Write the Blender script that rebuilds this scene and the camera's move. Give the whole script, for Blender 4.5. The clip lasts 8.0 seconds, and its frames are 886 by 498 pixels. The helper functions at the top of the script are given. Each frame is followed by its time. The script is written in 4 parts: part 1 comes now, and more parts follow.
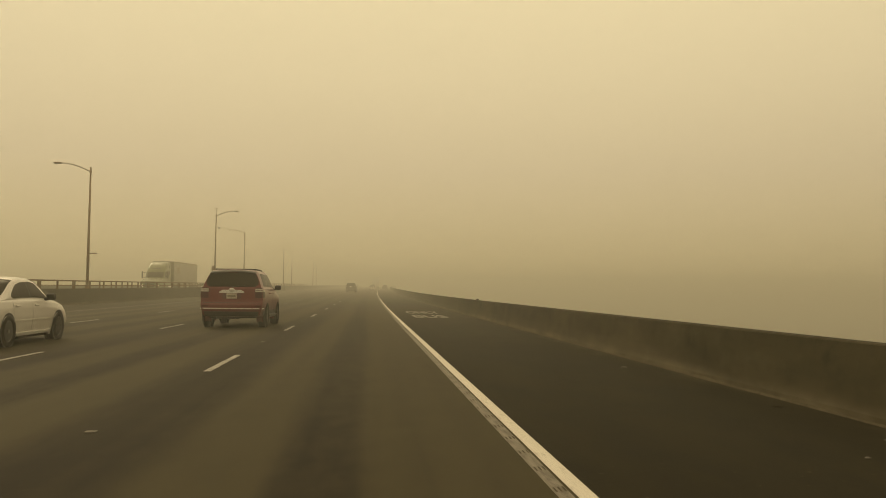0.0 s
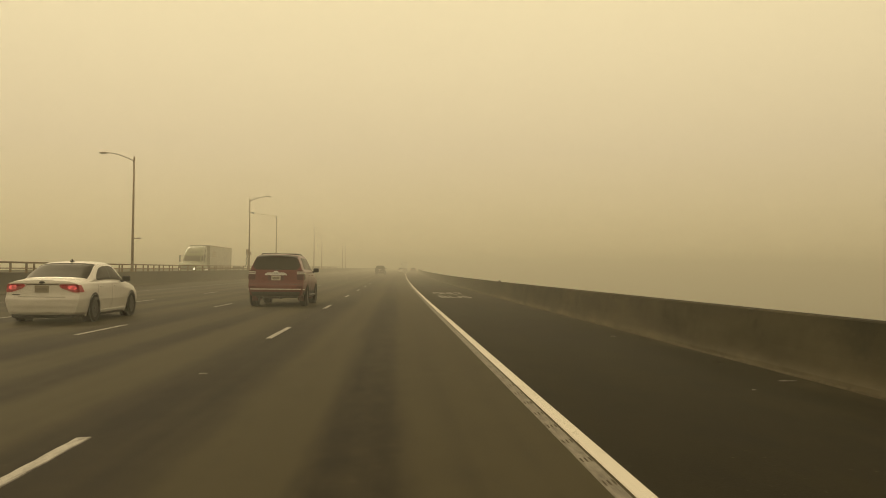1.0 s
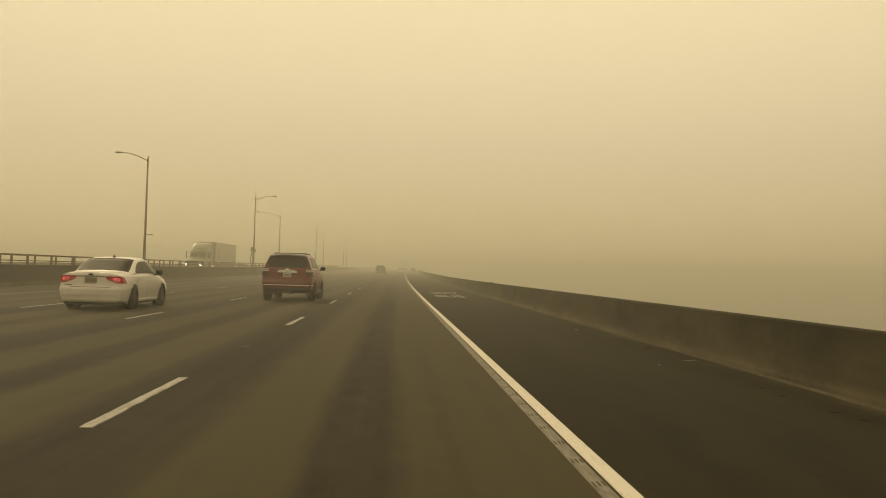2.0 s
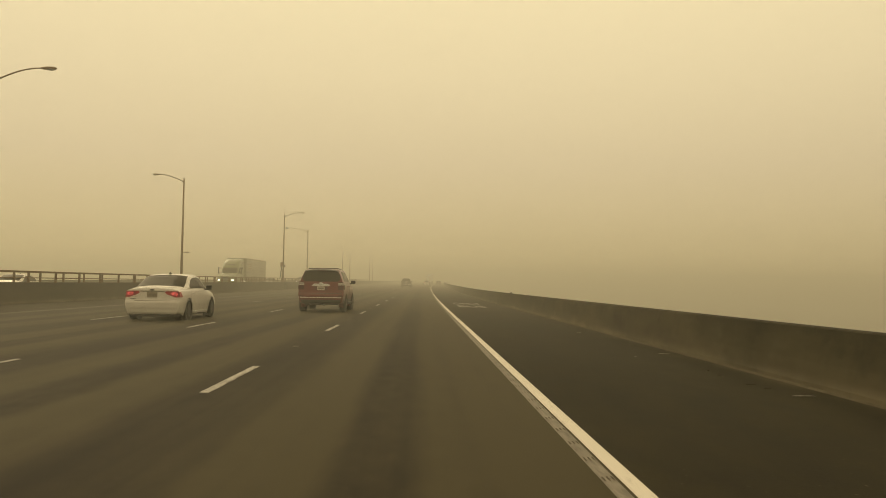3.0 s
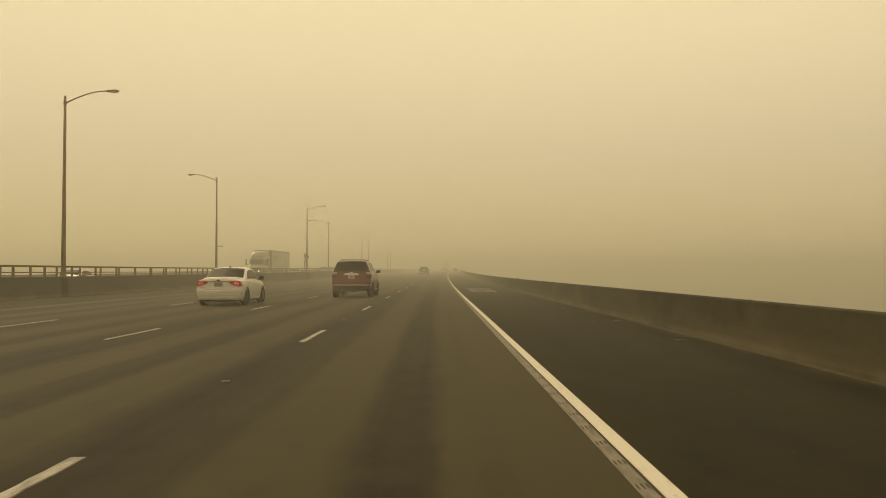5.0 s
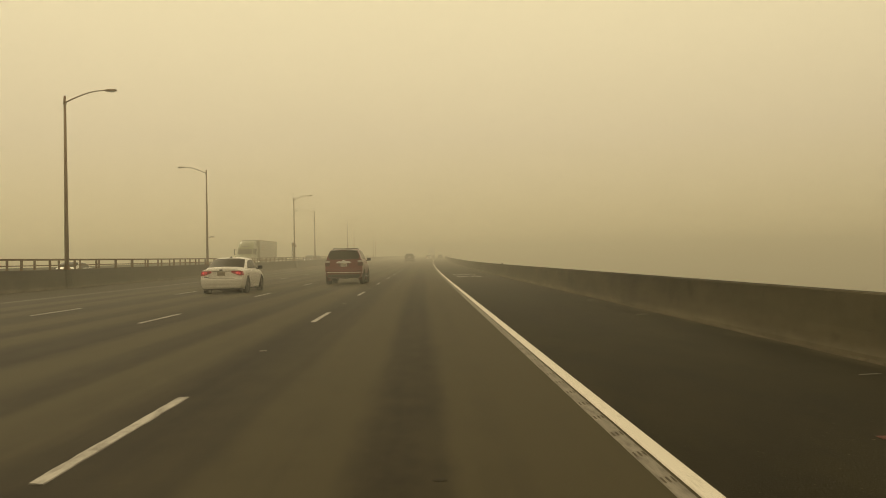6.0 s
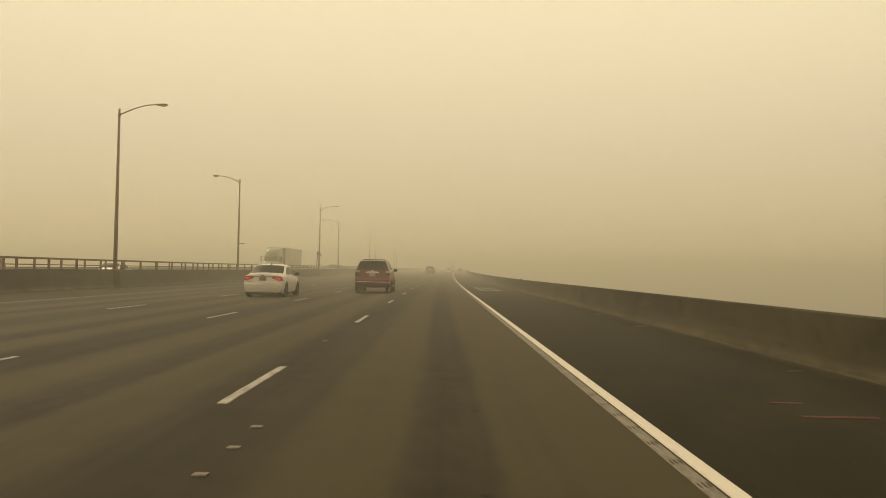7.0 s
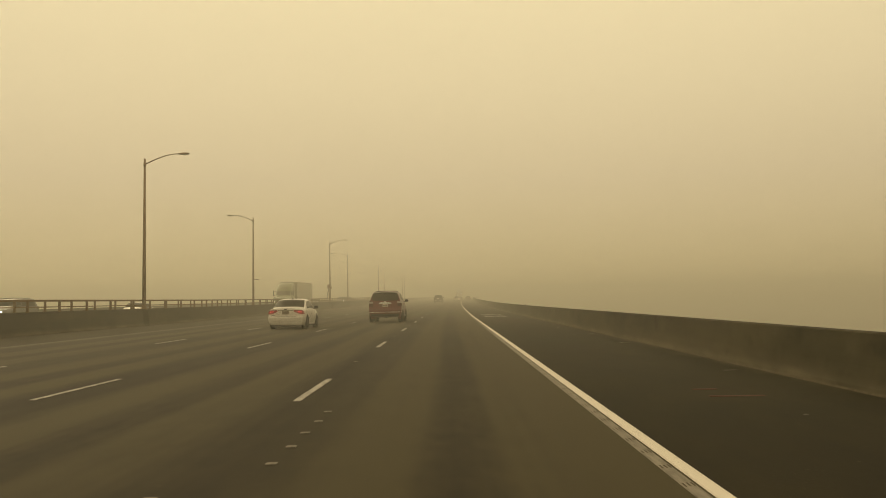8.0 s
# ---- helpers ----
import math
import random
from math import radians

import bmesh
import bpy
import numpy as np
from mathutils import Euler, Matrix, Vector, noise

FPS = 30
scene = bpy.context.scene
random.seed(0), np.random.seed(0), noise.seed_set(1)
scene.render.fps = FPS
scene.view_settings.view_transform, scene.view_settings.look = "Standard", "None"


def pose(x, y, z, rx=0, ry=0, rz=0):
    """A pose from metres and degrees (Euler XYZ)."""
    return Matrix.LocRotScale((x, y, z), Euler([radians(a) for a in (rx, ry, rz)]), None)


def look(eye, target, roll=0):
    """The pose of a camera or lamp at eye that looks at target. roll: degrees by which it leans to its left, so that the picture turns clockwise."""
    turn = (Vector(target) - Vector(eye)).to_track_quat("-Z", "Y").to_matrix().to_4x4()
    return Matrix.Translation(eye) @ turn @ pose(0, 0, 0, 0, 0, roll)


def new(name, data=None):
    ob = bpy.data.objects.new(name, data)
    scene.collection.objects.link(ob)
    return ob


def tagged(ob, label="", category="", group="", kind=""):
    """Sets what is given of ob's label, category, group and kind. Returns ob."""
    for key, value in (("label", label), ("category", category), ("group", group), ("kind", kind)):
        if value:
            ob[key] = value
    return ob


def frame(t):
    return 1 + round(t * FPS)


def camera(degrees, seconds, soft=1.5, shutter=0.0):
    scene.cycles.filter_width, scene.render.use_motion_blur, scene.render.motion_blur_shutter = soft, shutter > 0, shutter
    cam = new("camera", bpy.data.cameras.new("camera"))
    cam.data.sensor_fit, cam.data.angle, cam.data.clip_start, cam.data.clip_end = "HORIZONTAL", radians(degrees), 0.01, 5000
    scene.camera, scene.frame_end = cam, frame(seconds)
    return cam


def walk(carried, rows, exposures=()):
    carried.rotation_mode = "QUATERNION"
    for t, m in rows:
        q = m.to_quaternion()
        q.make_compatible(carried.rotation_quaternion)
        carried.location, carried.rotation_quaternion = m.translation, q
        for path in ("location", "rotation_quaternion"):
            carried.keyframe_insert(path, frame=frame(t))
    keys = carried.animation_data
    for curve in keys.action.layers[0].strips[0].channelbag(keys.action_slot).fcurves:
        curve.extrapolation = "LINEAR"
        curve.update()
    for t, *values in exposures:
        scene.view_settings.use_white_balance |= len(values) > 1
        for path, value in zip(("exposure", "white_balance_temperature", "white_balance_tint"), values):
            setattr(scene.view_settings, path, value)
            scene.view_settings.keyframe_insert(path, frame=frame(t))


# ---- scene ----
cam = camera(55.4, 8.0, soft=0.9)
PATH = [
    (0.0, (-1.340, -1.187, 1.255), (0.4753, 18.7082, 2.2065), 0.63),
    (0.5, (-1.384, -2.665, 1.249), (-0.0407, 17.2791, 1.9105), -0.25),
    (1.0, (-1.394, -3.932, 1.252), (-0.2376, 16.0278, 1.7815), 0.51),
    (1.5, (-1.391, -5.542, 1.256), (-0.1059, 14.4098, 1.7848), 1.49),
    (3.0, (-1.325, -9.836, 1.227), (-0.7905, 10.1393, 2.0599), 0.92),
    (3.5, (-1.301, -11.354, 1.217), (-1.0402, 8.6178, 2.2390), -0.31),
    (4.0, (-1.257, -12.816, 1.209), (-1.1172, 7.1654, 2.0707), -0.28),
    (4.5, (-1.259, -14.213, 1.220), (-1.2613, 5.7753, 1.9146), 0.26),
    (6.0, (-1.440, -17.603, 1.250), (-0.9358, 2.3900, 1.4588), -1.01),
    (6.5, (-1.585, -18.977, 1.249), (-1.3106, 1.0212, 1.3676), -0.07),
    (7.0, (-1.684, -20.436, 1.243), (-1.6500, -0.4425, 1.7695), 1.05),
    (7.5, (-1.728, -21.912, 1.258), (-1.7187, -1.9395, 2.3144), 0.90),
    (8.0, (-1.686, -23.594, 1.268), (-1.8148, -3.6302, 2.4637), -0.91),
]
walk(cam, [(t, look(e, g, r)) for t, e, g, r in PATH], exposures=[
    (0.0, -0.15, 6500, 9), (0.5, -0.07, 6500, 9), (1.5, 0.02, 6400, 9), (3.0, 0.0, 6400, 9), (3.5, -0.06, 6480, 9), (4.5, 0.0, 6480, 9),
    (6.0, -0.02, 6300, 8), (6.5, 0.13, 6130, 12), (7.0, 0.1, 6070, 12.5), (7.5, -0.02, 6450, 9), (8.0, -0.1, 6480, 9)])

# ---- sky, sun and smoke ----
SUNWARD = (-0.46, 0.640, 0.615)
SKY_STRENGTH = 1.47
world = bpy.data.worlds.new("smoke_sky")
scene.world = world
world.use_nodes = True
wn, wl = world.node_tree.nodes, world.node_tree.links
wn.clear()
w_out = wn.new("ShaderNodeOutputWorld")
w_bg = wn.new("ShaderNodeBackground")
w_geo = wn.new("ShaderNodeTexCoord")
w_sep = wn.new("ShaderNodeSeparateXYZ")
w_ramp = wn.new("ShaderNodeValToRGB")
w_dot = wn.new("ShaderNodeVectorMath")
w_dot.operation = "DOT_PRODUCT"
w_dot.inputs[1].default_value = SUNWARD
w_side = wn.new("ShaderNodeMapRange")
w_side.interpolation_type = "SMOOTHSTEP"
w_side.inputs[1].default_value, w_side.inputs[2].default_value = -0.9, 0.75
w_side.inputs[3].default_value, w_side.inputs[4].default_value = 0.76, SKY_STRENGTH
wl.new(w_geo.outputs["Generated"], w_sep.inputs[0])
wl.new(w_geo.outputs["Generated"], w_dot.inputs[0])
wl.new(w_dot.outputs["Value"], w_side.inputs[0])
wl.new(w_sep.outputs["Z"], w_ramp.inputs[0])
wl.new(w_ramp.outputs[0], w_bg.inputs[0])
wl.new(w_side.outputs[0], w_bg.inputs[1])
wl.new(w_bg.outputs[0], w_out.inputs[0])
SKY = [(0.0, (0.525, 0.395, 0.190)), (0.05, (0.475, 0.368, 0.190)), (0.14, (0.520, 0.412, 0.242)),
       (0.24, (0.603, 0.487, 0.284)), (0.36, (0.680, 0.556, 0.320)), (0.6, (0.60, 0.463, 0.277)), (1.0, (0.54, 0.413, 0.245))]
while len(w_ramp.color_ramp.elements) < len(SKY):
    w_ramp.color_ramp.elements.new(0.5)
for el, (p, c) in zip(w_ramp.color_ramp.elements, SKY):
    el.position, el.color = p, (*c, 1)

sun = new("sun", bpy.data.lights.new("sun", "SUN"))
sun.data.energy, sun.data.angle, sun.data.color = 0.9, radians(28), (1.0, 0.8, 0.46)
sun.matrix_world = look(Vector(SUNWARD) * 60, (0, 0, 0))

SMOKE_COLOUR, SMOKE_DENSITY = (1.0, 0.975, 0.82), 0.0052


# ---- helpers for building ----
def bend(y):
    """How far the road has swung aside and risen at y."""
    e = max(y - 25.0, 0.0)
    s = min(e, 75.0)
    return 0.5e-4 * e * e, 0.3e-4 * s * (2 * e - s)


def at(x, y, z=0.0):
    dx, dz = bend(y)
    return Vector((x + dx, y, z + dz))


def mesh_of(name, verts, faces, mat, smooth=False):
    me = bpy.data.meshes.new(name)
    me.from_pydata([tuple(v) for v in verts], [], faces)
    me.validate()
    me.materials.append(mat)
    if smooth:
        me.polygons.foreach_set("use_smooth", [True] * len(me.polygons))
    me.update()
    return me


def piece(name, me, parent=None, label="", m=None):
    ob = new(name, me)
    if m is not None:
        ob.matrix_basis = m
    if parent:
        ob.parent = parent
    if label:
        tagged(ob, label)
    return ob


def part(name, bm, mat, parent=None, label="", smooth=False):
    me = bpy.data.meshes.new(name)
    bm.to_mesh(me)
    bm.free()
    me.materials.append(mat)
    if smooth:
        me.polygons.foreach_set("use_smooth", [True] * len(me.polygons))
    return piece(name, me, parent, label)


def box(bm, x0, x1, y0, y1, z0, z1, bevel=0.0):
    r = bmesh.ops.create_cube(bm, size=1, matrix=Matrix.Translation(((x0 + x1) / 2, (y0 + y1) / 2, (z0 + z1) / 2)) @ Matrix.Diagonal((x1 - x0, y1 - y0, z1 - z0, 1)))
    if bevel:
        es = list({e for v in r["verts"] for e in v.link_edges})
        bmesh.ops.bevel(bm, geom=es, offset=bevel, segments=2, affect="EDGES", profile=0.5)
    return bm


def tube(bm, a, b, r0, r1=None, n=12, caps=True):
    a, b = Vector(a), Vector(b)
    r1 = r0 if r1 is None else r1
    m = Matrix.Translation((a + b) / 2) @ (b - a).to_track_quat("Z", "Y").to_matrix().to_4x4()
    bmesh.ops.create_cone(bm, cap_ends=caps, segments=n, radius1=r0, radius2=r1, depth=(b - a).length, matrix=m)
    return bm


def strip(name, profile, ys, mat, smooth=False):
    """A profile of (x, z) swept along the road, with x and y of the road as its UV map."""
    verts, faces, uvs, n = [], [], [], len(profile)
    for y in ys:
        verts += [at(x, y, z) for x, z in profile]
        uvs += [(x, y) for x, z in profile]
    for i in range(len(ys) - 1):
        for j in range(n - 1):
            k = i * n + j
            faces.append((k, k + 1, k + n + 1, k + n))
    me = mesh_of(name, verts, faces, mat, smooth)
    layer = me.uv_layers.new(name="road")
    for lp in me.loops:
        layer.data[lp.index].uv = uvs[lp.vertex_index]
    return me


# ---- materials ----
def material(name, base, rough=0.7, metal=0.0):
    m = bpy.data.materials.new(name)
    m.use_nodes = True
    b = m.node_tree.nodes["Principled BSDF"]
    b.inputs["Base Color"].default_value = (*base, 1)
    b.inputs["Roughness"].default_value = rough
    b.inputs["Metallic"].default_value = metal
    if rough > 0.75:
        b.inputs["Specular IOR Level"].default_value = 0.12
    return m


class Nodes:
    """A short hand for wiring one material."""

    def __init__(self, m):
        self.t = m.node_tree
        self.bsdf = self.t.nodes["Principled BSDF"]

    def add(self, kind, **sockets):
        n = self.t.nodes.new(kind)
        for k, v in sockets.items():
            self.put(v, n.inputs[k.replace("_", " ")])
        return n

    def put(self, v, socket):
        if isinstance(v, bpy.types.NodeSocket):
            self.t.links.new(v, socket)
        else:
            socket.default_value = v

    def math(self, op, x, y=0.0):
        n = self.t.nodes.new("ShaderNodeMath")
        n.operation = op
        self.put(x, n.inputs[0])
        self.put(y, n.inputs[1])
        return n.outputs[0]

    def noise(self, vec, scale, detail=4.0, rough=0.55):
        n = self.t.nodes.new("ShaderNodeTexNoise")
        n.inputs["Scale"].default_value, n.inputs["Detail"].default_value, n.inputs["Roughness"].default_value = scale, detail, rough
        self.put(vec, n.inputs["Vector"])
        return n.outputs["Fac"]

    def scaled(self, vec, x, y, z):
        n = self.t.nodes.new("ShaderNodeMapping")
        n.inputs["Scale"].default_value = (x, y, z)
        self.put(vec, n.inputs["Vector"])
        return n.outputs[0]

    def span(self, v, lo, hi, to_lo=0.0, to_hi=1.0):
        n = self.t.nodes.new("ShaderNodeMapRange")
        for k, s in zip((lo, hi, to_lo, to_hi), (1, 2, 3, 4)):
            n.inputs[s].default_value = k
        self.put(v, n.inputs[0])
        return n.outputs[0]

    def soft(self, v, lo, hi):
        n = self.t.nodes.new("ShaderNodeMapRange")
        n.interpolation_type = "SMOOTHSTEP"
        n.inputs[1].default_value, n.inputs[2].default_value = lo, hi
        self.put(v, n.inputs[0])
        return n.outputs[0]

    def mix(self, fac, c1, c2):
        n = self.t.nodes.new("ShaderNodeMix")
        n.data_type = "RGBA"
        self.put(fac, n.inputs[0])
        self.put(c1 if isinstance(c1, bpy.types.NodeSocket) else (*c1, 1), n.inputs[6])
        self.put(c2 if isinstance(c2, bpy.types.NodeSocket) else (*c2, 1), n.inputs[7])
        return n.outputs[2]

    def bump(self, height, strength=0.3, distance=0.01):
        n = self.t.nodes.new("ShaderNodeBump")
        n.inputs["Strength"].default_value, n.inputs["Distance"].default_value = strength, distance
        self.put(height, n.inputs["Height"])
        self.put(n.outputs[0], self.bsdf.inputs["Normal"])

    def colour(self, c):
        self.put(c, self.bsdf.inputs["Base Color"])

    def uv(self):
        n = self.t.nodes.new("ShaderNodeUVMap")
        n.uv_map = "road"
        return n.outputs[0]

    def place(self, kind="Object"):
        return self.t.nodes.new("ShaderNodeTexCoord").outputs[kind]


def road_asphalt():
    """Travelled lanes: paler wheel paths, oil-dark lane middles and joints."""
    m = material("travelled_asphalt", (0.0600, 0.0564, 0.0430), 0.78)
    n = Nodes(m)
    n.bsdf.inputs["Specular IOR Level"].default_value = 0.12
    uv = n.uv()
    sep = n.add("ShaderNodeSeparateXYZ", Vector=uv)
    wob = n.noise(n.scaled(uv, 0.35, 0.035, 1), 1.0, 3)
    x = n.math("ADD", sep.outputs[0], n.span(wob, 0.3, 0.7, -0.09, 0.09))
    rag = n.noise(n.scaled(uv, 3.2, 0.55, 1), 1.0, 5, 0.62)
    x = n.math("ADD", x, n.span(rag, 0.3, 0.7, -0.05, 0.05))
    mid = n.soft(n.math("COSINE", n.math("MULTIPLY", n.math("ADD", x, 1.62), 2 * math.pi / 3.66)), 0.70, 1.0)
    seam = n.soft(n.math("COSINE", n.math("MULTIPLY", n.math("ADD", x, 3.46), 2 * math.pi / 3.66)), 0.1, 0.84)
    seam = n.math("MULTIPLY", seam, n.soft(x, -0.9, -1.9))
    # slightly darker towards the left lanes
    left_tone = n.soft(x, -3.6, -6.6)
    drip = n.noise(n.scaled(uv, 6.0, 2.2, 1), 1.0, 4, 0.6)
    mid = n.math("MULTIPLY", mid, n.span(drip, 0.34, 0.62, 0.78, 1.1))
    dark = n.math("ADD", n.math("MULTIPLY", mid, 0.78), n.math("MULTIPLY", seam, 0.83))
    dark = n.math("ADD", dark, n.math("MULTIPLY", left_tone, 0.09))
    streak = n.noise(n.scaled(uv, 2.6, 0.03, 1), 1.0, 5, 0.6)
    blot = n.noise(n.scaled(uv, 0.5, 0.12, 1), 1.0, 4)
    amount = n.math("MULTIPLY", dark, n.span(blot, 0.3, 0.7, 0.72, 1.08))
    amount = n.math("ADD", amount, n.span(streak, 0.35, 0.68, -0.16, 0.24))
    mottle = n.noise(n.scaled(uv, 2.4, 1.3, 1), 1.0, 5, 0.6)
    amount = n.math("ADD", amount, n.span(mottle, 0.32, 0.68, -0.11, 0.13))
    grain = n.noise(n.scaled(uv, 60, 60, 1), 1.0, 2)
    c = n.mix(amount, ROAD_PALE, ROAD_DARK)
    c = n.mix(n.span(grain, 0.3, 0.7, 0.0, 0.28), c, (0.0241, 0.0198, 0.0108))
    speck = n.noise(n.scaled(uv, 9, 9, 1), 1.0, 3)
    c = n.mix(n.span(speck, 0.62, 0.75, 0.0, 0.25), c, (0.0937, 0.0779, 0.0441))
    n.colour(c)
    n.bump(grain, 0.35, 0.006)
    return m


def shoulder_asphalt():
    m = material("shoulder_asphalt", (0.0300, 0.0287, 0.0232), 0.82)
    n = Nodes(m)
    n.bsdf.inputs["Specular IOR Level"].default_value = 0.09
    uv = n.uv()
    sep = n.add("ShaderNodeSeparateXYZ", Vector=uv)
    grain = n.noise(n.scaled(uv, 50, 50, 1), 1.0, 2)
    blot = n.noise(n.scaled(uv, 0.6, 0.1, 1), 1.0, 5)
    c = n.mix(n.span(blot, 0.3, 0.7), SHOULDER_DARK, SHOULDER_PALE)
    c = n.mix(n.span(grain, 0.35, 0.7, 0.0, 0.3), c, (0.0345, 0.0278, 0.0115))
    edge = n.math("ADD", sep.outputs[0], n.span(n.noise(n.scaled(uv, 1.5, 0.5, 1), 1.0, 5), 0.3, 0.7, -0.28, 0.28))
    patch = n.noise(n.scaled(uv, 1.7, 0.6, 1), 1.0, 6, 0.65)
    c = n.mix(n.span(patch, 0.42, 0.66, 0.0, 0.55), c, tuple(0.55 * v for v in SHOULDER_DARK))
    grit = n.noise(n.scaled(uv, 22, 22, 1), 1.0, 2)
    c = n.mix(n.span(grit, 0.68, 0.76, 0.0, 0.5), c, DUST)
    c = n.mix(n.math("MULTIPLY", n.math("POWER", n.span(edge, 3.05, 3.65), 2.2), 0.3), c, DUST)
    n.colour(c)
    n.bump(grain, 0.4, 0.008)
    return m


def median_asphalt():
    m = material("median_asphalt", (0.0300, 0.0267, 0.0189), 0.88)
    n = Nodes(m)
    uv = n.uv()
    blot = n.noise(n.scaled(uv, 1.2, 0.06, 1), 1.0, 5)
    grain = n.noise(n.scaled(uv, 40, 40, 1), 1.0, 2)
    c = n.mix(n.span(blot, 0.3, 0.7), (0.0150, 0.0110, 0.0042), (0.0330, 0.0255, 0.0108))
    n.colour(n.mix(n.span(grain, 0.35, 0.7, 0.0, 0.3), c, (0.0596, 0.0492, 0.0279)))
    n.bump(grain, 0.35, 0.006)
    return m


def concrete(name, dark, pale, dust=0.0):
    """Cast parapet concrete, streaked and sooty, paler with dust in patches low down."""
    m = material(name, pale, 0.9)
    n = Nodes(m)
    p = n.t.nodes.new("ShaderNodeNewGeometry").outputs["Position"]
    rnd = n.t.nodes.new("ShaderNodeObjectInfo").outputs["Random"]
    big = n.noise(n.scaled(p, 0.3, 0.16, 0.9), 1.0, 5, 0.6)
    run = n.noise(n.scaled(p, 1.6, 1.1, 1.5), 1.0, 6, 0.66)
    height = n.add("ShaderNodeSeparateXYZ", Vector=p).outputs[2]
    low = n.math("ADD", n.math("MULTIPLY", n.soft(height, 0.21, 0.05), 0.7), n.math("MULTIPLY", n.math("POWER", n.span(height, 0.5, 0.0), 1.6), 0.5))
    splash = n.math("MULTIPLY", low, n.span(n.noise(n.scaled(p, 0.8, 0.6, 1.2), 1.0, 6, 0.65), 0.38, 0.64, 0.3, 1.0))
    grain = n.noise(n.scaled(p, 35, 35, 35), 1.0, 3)
    c = n.mix(n.span(big, 0.38, 0.66), dark, pale)
    c = n.mix(n.span(run, 0.54, 0.72, 0.0, 0.26), c, dust_of(dust, pale))
    c = n.mix(n.span(run, 0.48, 0.33, 0.0, 0.75), c, tuple(0.6 * v for v in dark))
    c = n.mix(n.span(grain, 0.35, 0.7, 0.0, 0.25), c, tuple(0.7 * v for v in dark))
    c = n.mix(splash, c, (0.155, 0.132, 0.083))
    c = n.mix(n.span(rnd, 0.0, 1.0, 0.0, 0.22), c, tuple(0.75 * v for v in dark))
    n.colour(c)
    n.bump(n.math("ADD", grain, big), 0.3, 0.01)
    return m


def dust_of(amount, pale):
    return tuple(v + amount * (d - v) for v, d in zip(pale, DUST))


def paint_line(name, base, worn, wear_span=(0.52, 0.75)):
    m = material(name, base, 0.65)
    n = Nodes(m)
    p = n.t.nodes.new("ShaderNodeNewGeometry").outputs["Position"]
    wear = n.noise(n.scaled(p, 14, 3, 1), 1.0, 5, 0.7)
    fine = n.noise(n.scaled(p, 60, 60, 1), 1.0, 2)
    c = n.mix(n.span(wear, *wear_span, 0.0, 0.85), base, worn)
    c = n.mix(n.span(fine, 0.5, 0.8, 0.0, 0.4), c, worn)
    n.colour(c)
    n.bump(fine, 0.3, 0.003)
    return m


def car_paint(name, base, dirt, metal=0.0):
    m = material(name, base, 0.28, metal)
    n = Nodes(m)
    p = n.place()
    blot = n.noise(n.scaled(p, 3, 3, 5), 1.0, 5, 0.6)
    sep = n.add("ShaderNodeSeparateXYZ", Vector=p)
    low = n.span(sep.outputs[2], 0.9, 0.3, 0.0, 0.5)
    film = n.math("MULTIPLY", n.span(blot, 0.3, 0.7, 0.3, 1.0), n.math("ADD", low, 0.12))
    n.colour(n.mix(film, base, dirt))
    n.put(n.span(film, 0.0, 0.6, 0.25, 0.6), n.bsdf.inputs["Roughness"])
    n.bsdf.inputs["Coat Weight"].default_value = 0.5
    n.bsdf.inputs["Coat Roughness"].default_value = 0.12
    return m


def speckled(name, c1, c2, scale=8.0, rough=0.6, metal=0.0, bump=0.0):
    m = material(name, c1, rough, metal)
    n = Nodes(m)
    f = n.noise(n.scaled(n.place(), scale, scale, scale), 1.0, 5, 0.6)
    n.colour(n.mix(n.span(f, 0.3, 0.7), c1, c2))
    if bump:
        n.bump(f, bump, 0.01)
    return m


def glowing(name, base, light, strength, uneven=0.0):
    """A lit lens; uneven: how far the bulb's reflector makes spots in it."""
    m = material(name, base, 0.3)
    n = Nodes(m)
    n.bsdf.inputs["Emission Color"].default_value = (*light, 1)
    n.bsdf.inputs["Emission Strength"].default_value = strength
    if uneven:
        spots = n.noise(n.place(), 13.0, 1.0)
        n.put(n.span(spots, 0.36, 0.64, strength * (1 - uneven), strength * (1 + uneven)), n.bsdf.inputs["Emission Strength"])
    return m


ROAD_PALE, ROAD_DARK = (0.0645, 0.0553, 0.0262), (0.0124, 0.0083, 0.0022)
SHOULDER_DARK, SHOULDER_PALE = (0.0120, 0.0097, 0.0026), (0.0252, 0.0210, 0.0068)
DUST = (0.165, 0.140, 0.085)
M_ROAD = road_asphalt()
M_SHOULDER = shoulder_asphalt()
M_MEDIAN = median_asphalt()
M_CONCRETE = concrete("parapet_concrete", (0.0280, 0.0235, 0.0115), (0.085, 0.0725, 0.039), 1.0)
M_CONCRETE_FAR = concrete("median_concrete", (0.0185, 0.0132, 0.0052), (0.0540, 0.0415, 0.0185), 0.5)
M_LINE = paint_line("white_road_paint", (0.76, 0.73, 0.64), (0.30, 0.28, 0.23), (0.56, 0.8))
M_DASH = paint_line("worn_lane_paint", (0.44, 0.42, 0.37), (0.11, 0.098, 0.075), (0.44, 0.68))
M_WORD = paint_line("worn_word_paint", (0.36, 0.335, 0.275), (0.09, 0.08, 0.058), (0.44, 0.7))
M_RIB = paint_line("ribbed_road_paint", (0.24, 0.22, 0.175), (0.08, 0.07, 0.052), (0.42, 0.66))
M_YELLOW = paint_line("yellow_road_paint", (0.055, 0.047, 0.03), (0.04, 0.034, 0.023))
